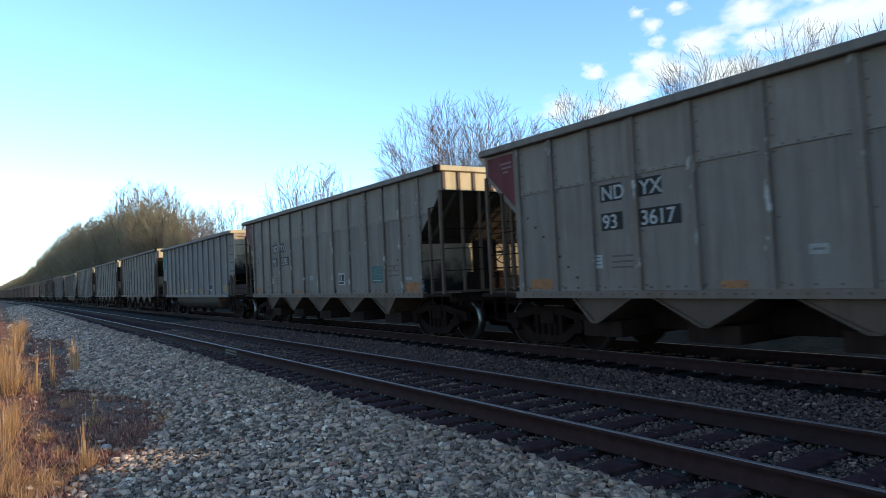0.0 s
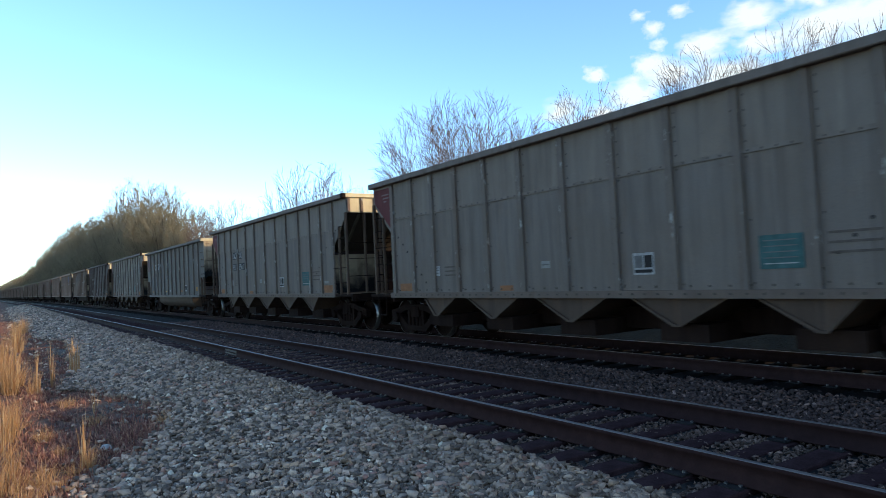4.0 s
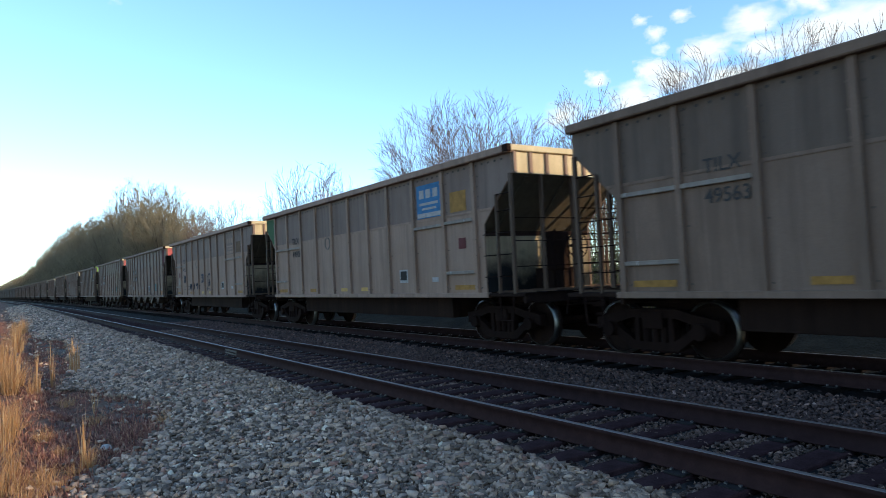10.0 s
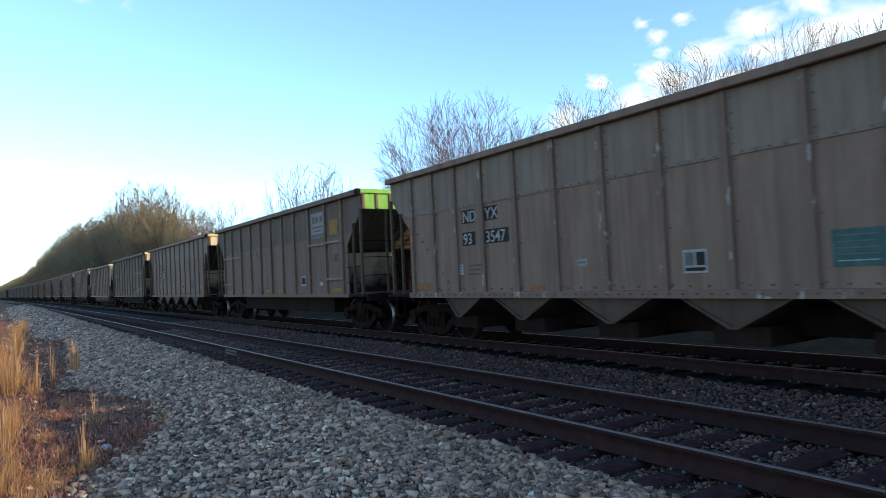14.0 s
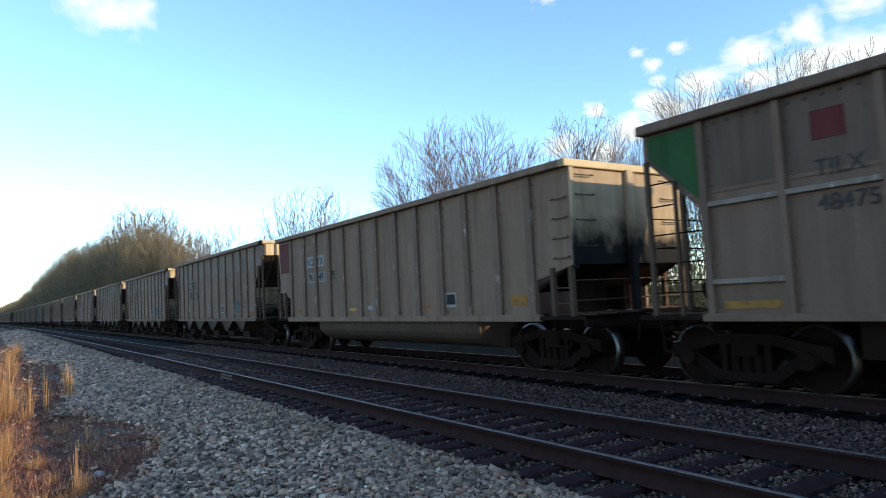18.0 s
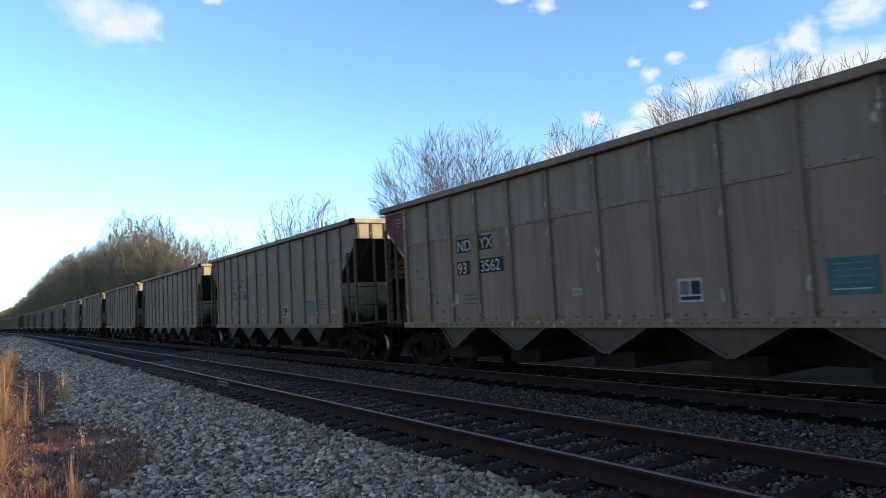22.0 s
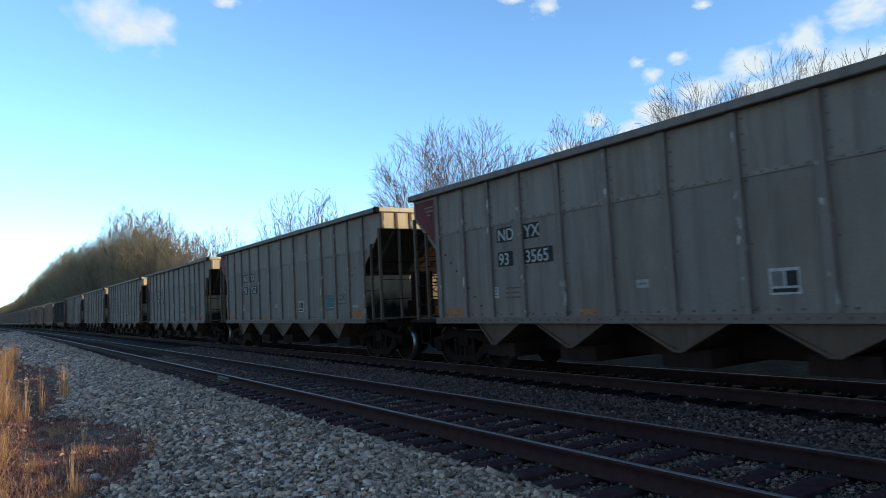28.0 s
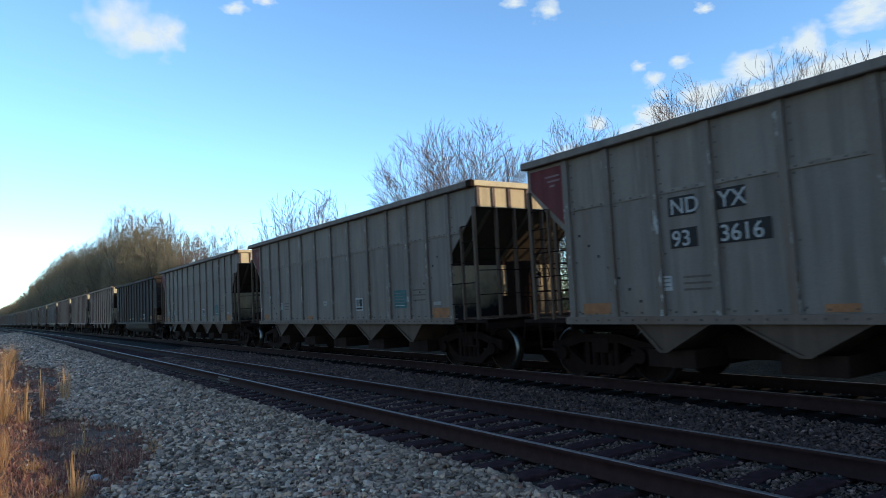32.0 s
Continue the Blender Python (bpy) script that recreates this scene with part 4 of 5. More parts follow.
    for y in (4.6, 8.35, 12.2):
        patch(car, "reflector", y, y + 0.42, 1.28, 1.36, GOLD if y == 8.35 else ORANGE, "faded orange reflector strip", 0.004, x)
    patch(car, "sticker", 7.4, 7.65, 1.3, 1.4, WHITE, "white sticker", 0.005, x)
    return car


BAR_RIBS = [1.24, 2.4, 3.69, 4.95, 6.07, 7.23, 8.37, 9.55, 10.79, 12.0, 13.12]


def beam_car(paint, upper, corner, end_paint, emblem, square):
    """A smooth-bottomed coal hopper car with wide panels, side bars and an emblem board."""
    car = new("hopper_car")
    rib = rib_mesh(1.1, 3.86, paint, 0.05, 0.065)
    for s in (-1, 1):
        bm = bmesh.new()
        prism(bm, SIDE, s * 1.50 - 0.015, s * 1.50 + 0.015)
        part("side_sheet", bm, paint, car, "bare grey side sheet")
        bm = bmesh.new()
        prism(bm, [(0.66, 2.80), (0.03, 3.42), (0.03, 3.88), (LENGTH - 0.03, 3.88), (LENGTH - 0.03, 3.42), (13.44, 2.80)], s * 1.515 - 0.006, s * 1.515 + 0.006)
        part("upper_side_sheet", bm, upper, car, "darker upper side sheet")
        bm = boxes((s * 1.521 - 0.008, s * 1.521 + 0.008, 0.7, LENGTH - 0.7, 2.775, 2.825))
        for y in np.arange(0.8, LENGTH - 0.7, 0.2):
            box(bm, s * 1.531 - 0.005, s * 1.531 + 0.005, y - 0.012, y + 0.012, 2.79, 2.812)
        part("seam", bm, paint, car)
        for y in BAR_RIBS:
            hang("rib", rib, car).matrix_basis = pose(s * 1.515, y, 0, 0, 0, 0 if s < 0 else 180)
        part("top_chord", boxes((s * 1.57 - 0.09, s * 1.57 + 0.09, -0.06, LENGTH + 0.06, 3.82, 3.97)), paint, car, "side top chord", 0.02)
        part("side_sill", boxes((s * 1.55 - 0.06, s * 1.55 + 0.06, 0.85, LENGTH - 0.85, 1.0, 1.1)), paint, car, "side sill", 0.01)
        for a, b, z in ((12.05, 13.06, 2.62), (10.85, 11.95, 2.62), (12.05, 13.06, 1.54), (1.3, 2.34, 2.64), (2.46, 3.63, 2.62), (1.3, 2.34, 1.54)):
            part("side_bar", boxes((s * 1.55 - 0.035, s * 1.55 + 0.035, a, b, z - 0.035, z + 0.035)), WORN_BAR, car, "", 0.008)
        bm = bmesh.new()
        for y in np.arange(0.3, LENGTH - 0.2, 0.21):
            box(bm, s * 1.527 - 0.006, s * 1.527 + 0.006, y - 0.018, y + 0.018, 3.72, 3.755)
        tagged(part("rivet_row", bm, DIM, car), kind="stuff")
    for rear in (False, True):
        end_panel(car, rear, end_paint, paint)
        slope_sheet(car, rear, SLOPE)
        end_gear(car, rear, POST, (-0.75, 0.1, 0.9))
    add_underframe(car, True)
    add_trucks(car)
    add_steps(car)
    x = SHEET - 0.004
    if corner:
        bm = bmesh.new()
        prism(bm, [(13.2, 3.78), (14.02, 3.78), (14.02, 3.45), (13.2, 2.72)], x - 0.022, x - 0.008)
        part("corner_panel", bm, corner, car, "painted corner panel")
    if emblem:
        board = patch(car, "emblem_board", 2.5, 3.52, 2.84, 3.62, upper if emblem is OLIVE else emblem, "emblem board", 0.006, x - 0.004)
        for a, b, c, d in ((2.62, 2.82, 3.3, 3.5), (2.92, 3.12, 3.3, 3.5), (3.2, 3.4, 3.3, 3.5), (2.62, 3.4, 3.14, 3.2), (2.7, 3.3, 3.03, 3.08), (2.52, 3.5, 2.86, 2.96)):
            patch(board, "emblem_bar", a, b, c, d, WHITE if emblem is BLUE else FADED if emblem is FADED_WHITE else paint, "", 0.003, x - 0.011)
        patch(car, "yellow_board", 1.55, 2.15, 2.86, 3.3, DULL_BOARD if emblem is OLIVE else YELLOW, "faded rusty board" if emblem is OLIVE else "faded yellow board", 0.004, x - 0.004)
    if square:
        patch(car, "red_square", square, square + 0.27, 2.05, 2.28, RED if emblem is BLUE or square > 9 else DULL_BOARD, "small faded red square", 0.004, x)
    fr = patch(car, "inspection_frame", 4.1, 4.48, 1.36, 1.68, SAND if paint is OLIVE and corner else WHITE, "white framed inspection panel", 0.005, x)
    patch(fr, "panel_field", 4.14, 4.44, 1.42, 1.64, BLACK, "", 0.003, x - 0.006)
    patch(car, "sticker", 2.75, 3.0, 1.36, 1.46, WHITE, "white sticker", 0.005, x)
    for a, b in ((1.35, 2.1), (6.2, 6.62), (7.5, 7.9), (9.7, 10.2), (12.15, 12.95)):
        patch(car, "reflector", a, b, 1.17, 1.27, GOLD if a > 3 and b < 9 and paint is ALU else YELLOW, "yellow reflector strip", 0.004, x)
    bm = bmesh.new()
    for i in range(22):
        a, b = 2 * math.pi * i / 22, 2 * math.pi * (i + 1) / 22
        rod(bm, (x - 0.002, 8.75 + 0.17 * math.cos(a), 2.62 + 0.17 * math.sin(a)), (x - 0.002, 8.75 + 0.17 * math.cos(b), 2.62 + 0.17 * math.sin(b)), 0.014, 4)
    part("ring_mark", bm, FADED, car, "faded painted ring")
    return car


def paint_marks(car, first, second, style):
    """The reporting mark in two rows; styles: boxed (white on black), patched (black on white), dark, faded."""
    x = SHEET - 0.004
    if style == "boxed":
        for (words, y, z), w in (((first[0], 11.04, 2.60), 0.42), ((first[1], 10.25, 2.60), 0.40), ((second[0], 11.04, 2.13), 0.42), ((second[1], 10.26, 2.13), 0.74)):
            patch(car, "stencil_field", y - w, y + 0.03, z - 0.03, z + 0.255, BLACK, "black stencil field", 0.003, x)
            lettering(car, words, y, z, 0.225, WHITE)
    elif style == "patched":
        for words, y, z, w in ((first[0], 11.66, 2.72, 0.46), (first[1], 10.88, 2.72, 0.46)):
            patch(car, "stencil_field", y - w, y + 0.05, z - 0.06, z + 0.28, WHITE, "white stencil field", 0.003, x)
            lettering(car, words, y, z, 0.23, BLACK)
        for words, y in zip(second, (11.55, 10.78, 9.95)):
            if y > 10 and len(second) > 2:
                patch(car, "stencil_field", y - 0.44, y + 0.05, 2.18, 2.50, FADED_WHITE, "dirty white stencil field", 0.003, x)
            lettering(car, words, y, 2.24, 0.23, BLACK)
    else:
        ink = {"dark": DIM, "faded": FADED, "white": WHITE}[style]
        y0, y1 = (11.62, 10.98)
        lettering(car, first[0], y0, 2.76 if style == "dark" else 2.6, 0.2, ink)
        if len(first) > 1:
            lettering(car, first[1], y1, 2.6, 0.2, ink)
        lettering(car, second[0], y0, 2.34 if style == "dark" else 2.12, 0.2, ink)
        if len(second) > 1:
            lettering(car, second[1], y1, 2.12, 0.2, ink)


def spray(car):
    """Loops and strokes of dark spray paint along the lower side, no words."""
    x = SHEET - 0.008
    rnd = random.Random(5)
    strokes = [((6.9, 1.35), (6.75, 1.5), (6.72, 2.0), (6.5, 2.12), (6.3, 2.0), (6.28, 1.75), (6.4, 1.6), (6.12, 1.4), (6.2, 1.3)), ((6.62, 1.5), (6.5, 1.85), (6.42, 1.5)), ((6.62, 1.68), (6.4, 1.64)),
               ((7.9, 1.75), (7.3, 1.8), (7.22, 2.4), (7.34, 2.3)), ((6.95, 1.3), (6.85, 1.42), (6.0, 1.34))]
    for k in range(9):
        strokes.append([(rnd.uniform(7.3, 7.95), rnd.uniform(1.68, 2.12)) for _ in range(5)])
    for a, b, n in ((8.3, 9.0, 10), (9.15, 10.25, 15)):
        for k in range(n):
            c = a + (b - a) * (k + 0.5) / n
            strokes.append([(c + rnd.uniform(-0.09, 0.09), 1.34 + rnd.uniform(0, 0.36)) for _ in range(4)])
    bm = bmesh.new()
    for pts in strokes:
        for (a, b), (c, d) in zip(pts, pts[1:]):
            rod(bm, (x, a, b), (x, c, d), 0.014, 4)
    for k in range(10):
        for p, q in zip(*[iter([(rnd.uniform(11.12, 11.5), rnd.uniform(1.74, 2.14)) for _ in range(4)])] * 2):
            rod(bm, (x, *p), (x, *q), 0.02, 4)
    tagged(part("spray_marks", bm, GRAFF, car, "dark spray-painted scrawl"), kind="stuff")
    bm = bmesh.new()
    loop = [(12.62, 1.66), (12.5, 1.9), (12.42, 1.66), (12.56, 1.72), (12.44, 1.76), (12.46, 1.95), (12.4, 1.98)]
    for p, q in zip(loop, loop[1:]):
        rod(bm, (x, *p), (x, *q), 0.012, 4)
    tagged(part("spray_marks", bm, WHITE, car, "white spray-painted scrawl"), kind="stuff")
    for k in range(2):
        patch(car, "faded_notice", 10.95, 11.55, 1.52 - 0.13 * k, 1.548 - 0.13 * k, FAINT, "", 0.003, x + 0.004)
        patch(car, "faded_notice", 10.3, 10.75, 1.52 - 0.13 * k, 1.548 - 0.13 * k, FAINT, "", 0.003, x + 0.004)


def build_train():
    hop = {"grey": hopper(GREY, GREY_UP), "tan": hopper(TAN, TAN_UP), "dark": hopper(DARK, DARK), "redend": hopper(TAN, TAN_UP, REDEND, corner=None),
           "plain": plain_hopper(GREY, GREY_UP), "brown": plain_hopper(TAN, TAN)}
    H = "five-bay coal hopper car with ribbed sides"
    names = {"grey": "dusty grey " + H, "tan": "dusty tan-grey " + H, "dark": "dark brown " + H, "redend": "dusty tan coal hopper car with a red end panel",
             "plain": "dusty grey " + H, "brown": "dusty brown " + H}
    marks = {-1: "3617", 0: "3593", 2: "3505", 4: "3561", 6: "3601", 11: "3573", 12: "3547", 14: "3538", 17: "3526", 18: "3529", 19: "3562", 20: "3527",
             21: "3583", 22: "3518", 24: "3565", 25: "3557", 26: "3521", 27: "3616"}
    kinds = {n: "grey" if n < 9 or n > 23 else "tan" for n in range(-3, 52)}
    kinds.update({n: "brown" if n in (31, 32, 33, 38, 39, 43) else "plain" for n in kinds if n < -1 or n > 30})
    kinds.update({7: "dark", 11: "redend", 12: "redend", 8: "beam", 9: "beam", 10: "beam", 13: "beam", 15: "beam", 1: "bath", 5: "bath", 16: "bath", 30: "bath"})
    train, used = {}, set()
    for n, kind in kinds.items():
        if kind in hop:
            car = hop[kind] if kind not in used else copy_thing(hop[kind], pose(0, 0, 0))
            used.add(kind)
            tagged(car, names[kind], "freight car")
        elif kind == "beam":
            car = beam_car(ALU if n in (9, 10) else OLIVE, ALU_UP if n in (9, 10) else OLIVE_UP, GREEN if n in (9, 15) else None, LIME if n == 13 else CREAM, BLUE if n == 9 else FADED_WHITE if n == 13 else OLIVE, 12.3 if n == 10 else 1.62)
            tagged(car, "wide-panelled grey coal hopper car with side bars and an emblem board", "freight car")
            if n in (8, 9, 10, 15):
                lettering(car, "TILX", 11.6, 2.76, 0.2, BLACK if n == 9 else DIM)
                lettering(car, {8: "49563", 9: "49908", 10: "49550", 15: "48475"}[n], 11.6, 2.33, 0.2, BLACK if n == 9 else DIM)
            if n == 10:
                spray(car)
            if n == 15:
                patch(car, "red_square", 11.2, 11.6, 3.2, 3.56, RED, "small red emblem square", 0.004, SHEET - 0.008)
        else:
            paint, tub = {1: (BATH_SHEET, BLACKCAR), 5: (SLATE, CHUTE), 16: (SAND, CHUTE), 30: (BLACKCAR, BLACKCAR)}[n]
            car = gondola(paint, PALE if n == 1 else (BLACKCAR if n == 30 else RIB_TAN if n == 16 else RIB_GREY), TEAL if n == 1 else (BLACKCAR if n == 30 else DULL_RED if n == 5 else RED), tub, BLACKCAR if n == 30 else SOOTY_END)
            tagged(car, {1: "pale grey", 5: "dark grey", 16: "dusty tan", 30: "black"}[n] + " bathtub coal gondola with ribbed sides and sooty ends", "freight car")
            if n == 1:
                paint_marks(car, ("TI", "LX"), ("43", "035"), "dark")
                for y in (1.3, 5.5, 9.4, 10.9):
                    patch(car, "reflector", y, y + 0.45, 1.26, 1.38, YELLOW, "faded yellow reflector strip", 0.004, SHEET - 0.006)
            elif n == 5:
                paint_marks(car, ("ND", "YX"), ("964", "3"), "patched")
            elif n == 16:
                paint_marks(car, ("ND", "YX"), ("96", "49", "75"), "patched")
        tagged(car, group="cars of the coal train")
        train[n] = car
    for n, car in train.items():
        kind = kinds[n]
        if n in marks:
            paint_marks(car, ("ND", "YX"), ("93", marks[n]), "boxed")
        if kind == "redend":
            bm = bmesh.new()
            prism(bm, [(0.48, 3.78), (0.9, 3.78), (0.9, 2.75), (0.48, 3.12)], SHEET - 0.026, SHEET - 0.012)
            part("corner_panel", bm, RED, car, "faded red corner panel")
            for k in range(2):
                part("end_notice", boxes((-0.9 + k * 0.85, -0.3 + k * 0.85, -0.012, -0.002, 3.68, 3.78)), FADED_WHITE, car, "white notice line on the end panel")
        if n == 7:
            lettering(car, "FU", 11.05, 2.6, 0.23, WHITE)
            lettering(car, "RX", 10.25, 2.6, 0.23, WHITE)
            lettering(car, "932", 11.05, 2.18, 0.23, WHITE)
            lettering(car, "228", 10.25, 2.18, 0.23, WHITE)
    return train


train = build_train()

# ---- trees ----
def tubes(name, segs, material, sides=4):
    """One mesh of tapered limbs; segs: rows of x0 y0 z0 x1 y1 z1 r0 r1."""
    s = np.array(segs)
    p0, p1, r0, r1 = s[:, 0:3], s[:, 3:6], s[:, 6], s[:, 7]
    d = p1 - p0
    d /= np.linalg.norm(d, axis=1, keepdims=True) + 1e-9
    ref = np.where(np.abs(d[:, 2:3]) < 0.9, np.array([[0, 0, 1.0]]), np.array([[1.0, 0, 0]]))
    u = np.cross(d, ref)
    u /= np.linalg.norm(u, axis=1, keepdims=True)
    w = np.cross(d, u)
    n = len(s)
    v = np.zeros((n, 2, sides, 3))
    for i in range(sides):
        a = 2 * math.pi * i / sides
        o = math.cos(a) * u + math.sin(a) * w
        v[:, 0, i] = p0 + o * r0[:, None]
        v[:, 1, i] = p1 + o * r1[:, None]
    f = np.array([[i, (i + 1) % sides, sides + (i + 1) % sides, sides + i] for i in range(sides)])
    return raw_mesh(name, v.reshape(-1, 3), (f[None] + (2 * sides) * np.arange(n)[:, None, None]).reshape(-1, 4), material)


def limb(rng, thick, thin, p, d, length, r, level, spec, shape):
    """A limb of straight-ish pieces that carries the next level; it ends where it leaves the crown's outline."""
    every, spread, reach, lift, wander, parts = spec[level]
    height, radius, full, mid = shape
    pts = [np.array(p, float)]
    d = np.array(d, float)
    steps = pts[0] + d * np.linspace(0, length, 24)[:, None]
    out = (np.hypot(steps[:, 0], steps[:, 1]) / radius) ** full + (np.abs(steps[:, 2] - mid * height) / ((1 - mid) * height * np.where(steps[:, 2] > mid * height, 1.0, 3.0 * mid + 0.2))) ** full
    beyond = np.nonzero(out > ((1.0, 1.15, 1.35, 1.5) if height < 15 else (1.0, 1.05, 1.1, 1.15))[level])[0]
    if len(beyond):
        length = length * (beyond[0] + 0.5) / 24 * (rng.uniform(0.80 if height < 15 else 0.92, 1.0) if level == 0 else rng.uniform(0.75, 1.0))
        if length < 0.2:
            return
    size = length / parts
    for k in range(parts):
        d = d + rng.normal(0, wander, 3) + np.array([0, 0, lift])
        d /= np.linalg.norm(d)
        q = pts[-1] + d * size
        ra, rb = r * (1 - 0.85 * k / parts), r * (1 - 0.85 * (k + 1) / parts)
        (thick if r > 0.022 else thin).append((*pts[-1], *q, ra, rb))
        pts.append(q)
    done_part = len(pts) - 1
    if level + 1 >= len(spec) or done_part < 1:
        return
    first = 0.3 if level == 0 else 0.1
    n = int(done_part * size / every)
    for j in range(n):
        t = first + (1 - first) * (j + rng.random()) / n
        i = min(int(t * done_part), done_part - 1)
        q = pts[i] + (pts[i + 1] - pts[i]) * (t * done_part - i)
        along = pts[i + 1] - pts[i]
        along /= np.linalg.norm(along)
        side = np.cross(along, rng.normal(0, 1, 3))
        nd = along + spread * rng.uniform(0.7, 1.2) * side / (np.linalg.norm(side) + 1e-6)
        nd /= np.linalg.norm(nd)
        limb(rng, thick, thin, q, nd, reach * rng.uniform(0.6, 1.2) * (1.15 - 0.5 * t), max(r * 0.42 * (1.1 - 0.5 * t), 0.005), level + 1, spec, shape)


def bare_tree(seed, height, radius, limbs, spec, twig, thin_r, full=2.4, foot=0.3, mid=0.66):
    """A leafless tree: many limbs fan out from the foot into a rounded crown."""
    rng = np.random.default_rng(seed)
    thick, thin = [], []
    most = math.atan2(radius - foot * 0.8, (mid + 0.12) * height)
    for k in range(limbs):
        a = 2.4 * k + rng.uniform(-0.3, 0.3)
        u = math.sqrt((k + 0.5) / limbs)
        t = 1.22 * most * u * rng.uniform(0.92, 1.08)
        r0 = foot * u
        limb(rng, thick, thin, (r0 * math.cos(a), r0 * math.sin(a), -0.4), (math.sin(t) * math.cos(a), math.sin(t) * math.sin(a), math.cos(t)),
             1.25 * height, 0.0042 * height * rng.uniform(0.5, 1.1), 0, spec, (height, radius, full, mid))
    thin = [(*s[:6], max(s[6], thin_r), max(s[7], thin_r * 0.6)) for s in thin]
    tree = new("bare_tree")
    hang("trunk", tubes("trunk", thick, BARK, 5), tree, "grey-brown trunk and limbs")
    hang("crown", tubes("crown", thin, twig, 3), tree, "fine leafless twigs")
    return tree


# each level: spacing of the next level's limbs, their spread, their length, lift, wander, pieces
FAN = [(0.50, 0.55, 3.0, 0.0, 0.02, 9), (0.42, 0.55, 1.5, 0.012, 0.02, 3), (0.46, 0.6, 0.7, 0.0, 0.0, 1), (1, 0, 0, 0.0, 0.0, 1)]
THINNER = [(0.75, 0.55, 2.8, 0.0, 0.025, 8), (0.55, 0.6, 1.5, 0.012, 0.03, 3), (0.42, 0.6, 0.7, 0.0, 0.0, 1), (1, 0, 0, 0.0, 0.0, 1)]
DENSE = [(0.85, 0.6, 5.0, 0.0, 0.03, 8), (0.8, 0.6, 2.5, 0.01, 0.03, 3), (0.7, 0.65, 1.3, 0.0, 0.0, 1), (1, 0, 0, 0.0, 0.0, 1)]
near_kinds = [(bare_tree(1, 13.0, 6.0, 42, FAN, TWIG, 0.011, 2.4, 0.9), 13.0, 6.0), (bare_tree(2, 10.5, 2.6, 16, FAN, TWIG, 0.0105, 2.1), 10.5, 2.6),
              (bare_tree(3, 10.0, 3.6, 20, FAN, TWIG, 0.0098, 2.3, 0.5), 10.0, 3.6), (bare_tree(4, 12.0, 4.2, 24, THINNER, TWIG, 0.016, 2.4, 0.7), 12.0, 4.2)]
wood_kinds = [(bare_tree(11, 19, 6.0, 34, DENSE, WOODTWIG, 0.027, 2.2, 0.9, 0.5), 19.0, 6.0), (bare_tree(12, 18, 5.0, 30, DENSE, WOODTWIG, 0.027, 2.2, 0.9, 0.5), 18.0, 5.0)]


def plant(kinds, placed, k, x, y, height, radius, turn):
    src, h0, r0 = kinds[k]
    m = pose(x + bend(y), y, ground_z(x) - 0.05, 0, 0, turn)
    if k in placed:
        tree = copy_thing(src, m)
    else:
        tree = src
        tree.matrix_basis = m
        placed.add(k)
    tree.scale = (radius / r0, radius / r0, height / h0)
    return tree


NEAR_TREES = [(24.4, 33.5, 0, 12.0, 5.2, 20), (24.4, 23.1, 1, 10.2, 2.2, 220), (24.6, 16.5, 2, 10.0, 2.5, 250), (24.5, 12.8, 2, 9.7, 2.2, 40), (24.5, 9.7, 1, 9.0, 2.0, 300),
              (24.8, 20.4, 1, 9.0, 1.2, 80), (24.0, 6.0, 2, 9.2, 2.5, 170), (24.5, 57.5, 3, 11.9, 4.4, 90), (24.5, 84.5, 3, 12.0, 3.3, 210), (24.8, 73.0, 3, 9.6, 2.6, 150),
              (25.0, 96.0, 3, 12.4, 3.0, 30), (24.5, 48.0, 1, 9.0, 1.6, 120), (24.5, 14.6, 1, 9.2, 1.6, 10)]
near_placed, wood_placed = set(), set()
for x, y, k, h, r, turn in NEAR_TREES:
    tagged(plant(near_kinds, near_placed, k, x, y, h, r, turn), "leafless grey-brown tree with many upright branches", "tree", "bare trees beyond the train")
WOOD_TREES = [(21.6, 127.0, 0, 21.0, 5.6, 0), (22.8, 113.5, 1, 18.2, 5.6, 60), (25.0, 104.5, 1, 14.0, 4.0, 140), (22.0, 119.0, 0, 16.5, 6.0, 200), (21.0, 141.0, 1, 18.5, 5.2, 250), (19.0, 136.0, 0, 15.5, 5.0, 20)]
for x, y, k, h, r, turn in WOOD_TREES:
    tagged(plant(wood_kinds, wood_placed, k, x, y, h, r, turn), "tall leafless olive-brown tree with a domed crown", "tree", "trees of the distant wood")
rnd = random.Random(7)
y = 146.0
while y < 560:
    for row in range(3 if y < 190 else 2):
        x = 19.0 + row * 6.0 + rnd.uniform(-1.2, 1.2)
        h = rnd.uniform(0.92, 1.04) * float(np.interp(y, (175, 230, 255, 300, 430, 560), (18.0, 16.6, 15.4, 12.4, 9.6, 7.0)))
        tree = plant(wood_kinds, wood_placed, rnd.randrange(2), x, y + rnd.uniform(-3, 3), h, rnd.uniform(4.8, 6.4), rnd.uniform(0, 360))
        tagged(tree, "tall leafless brown tree in a roadside wood", "tree", "trees of the distant wood")
    y += 8.5 if y < 200 else 13


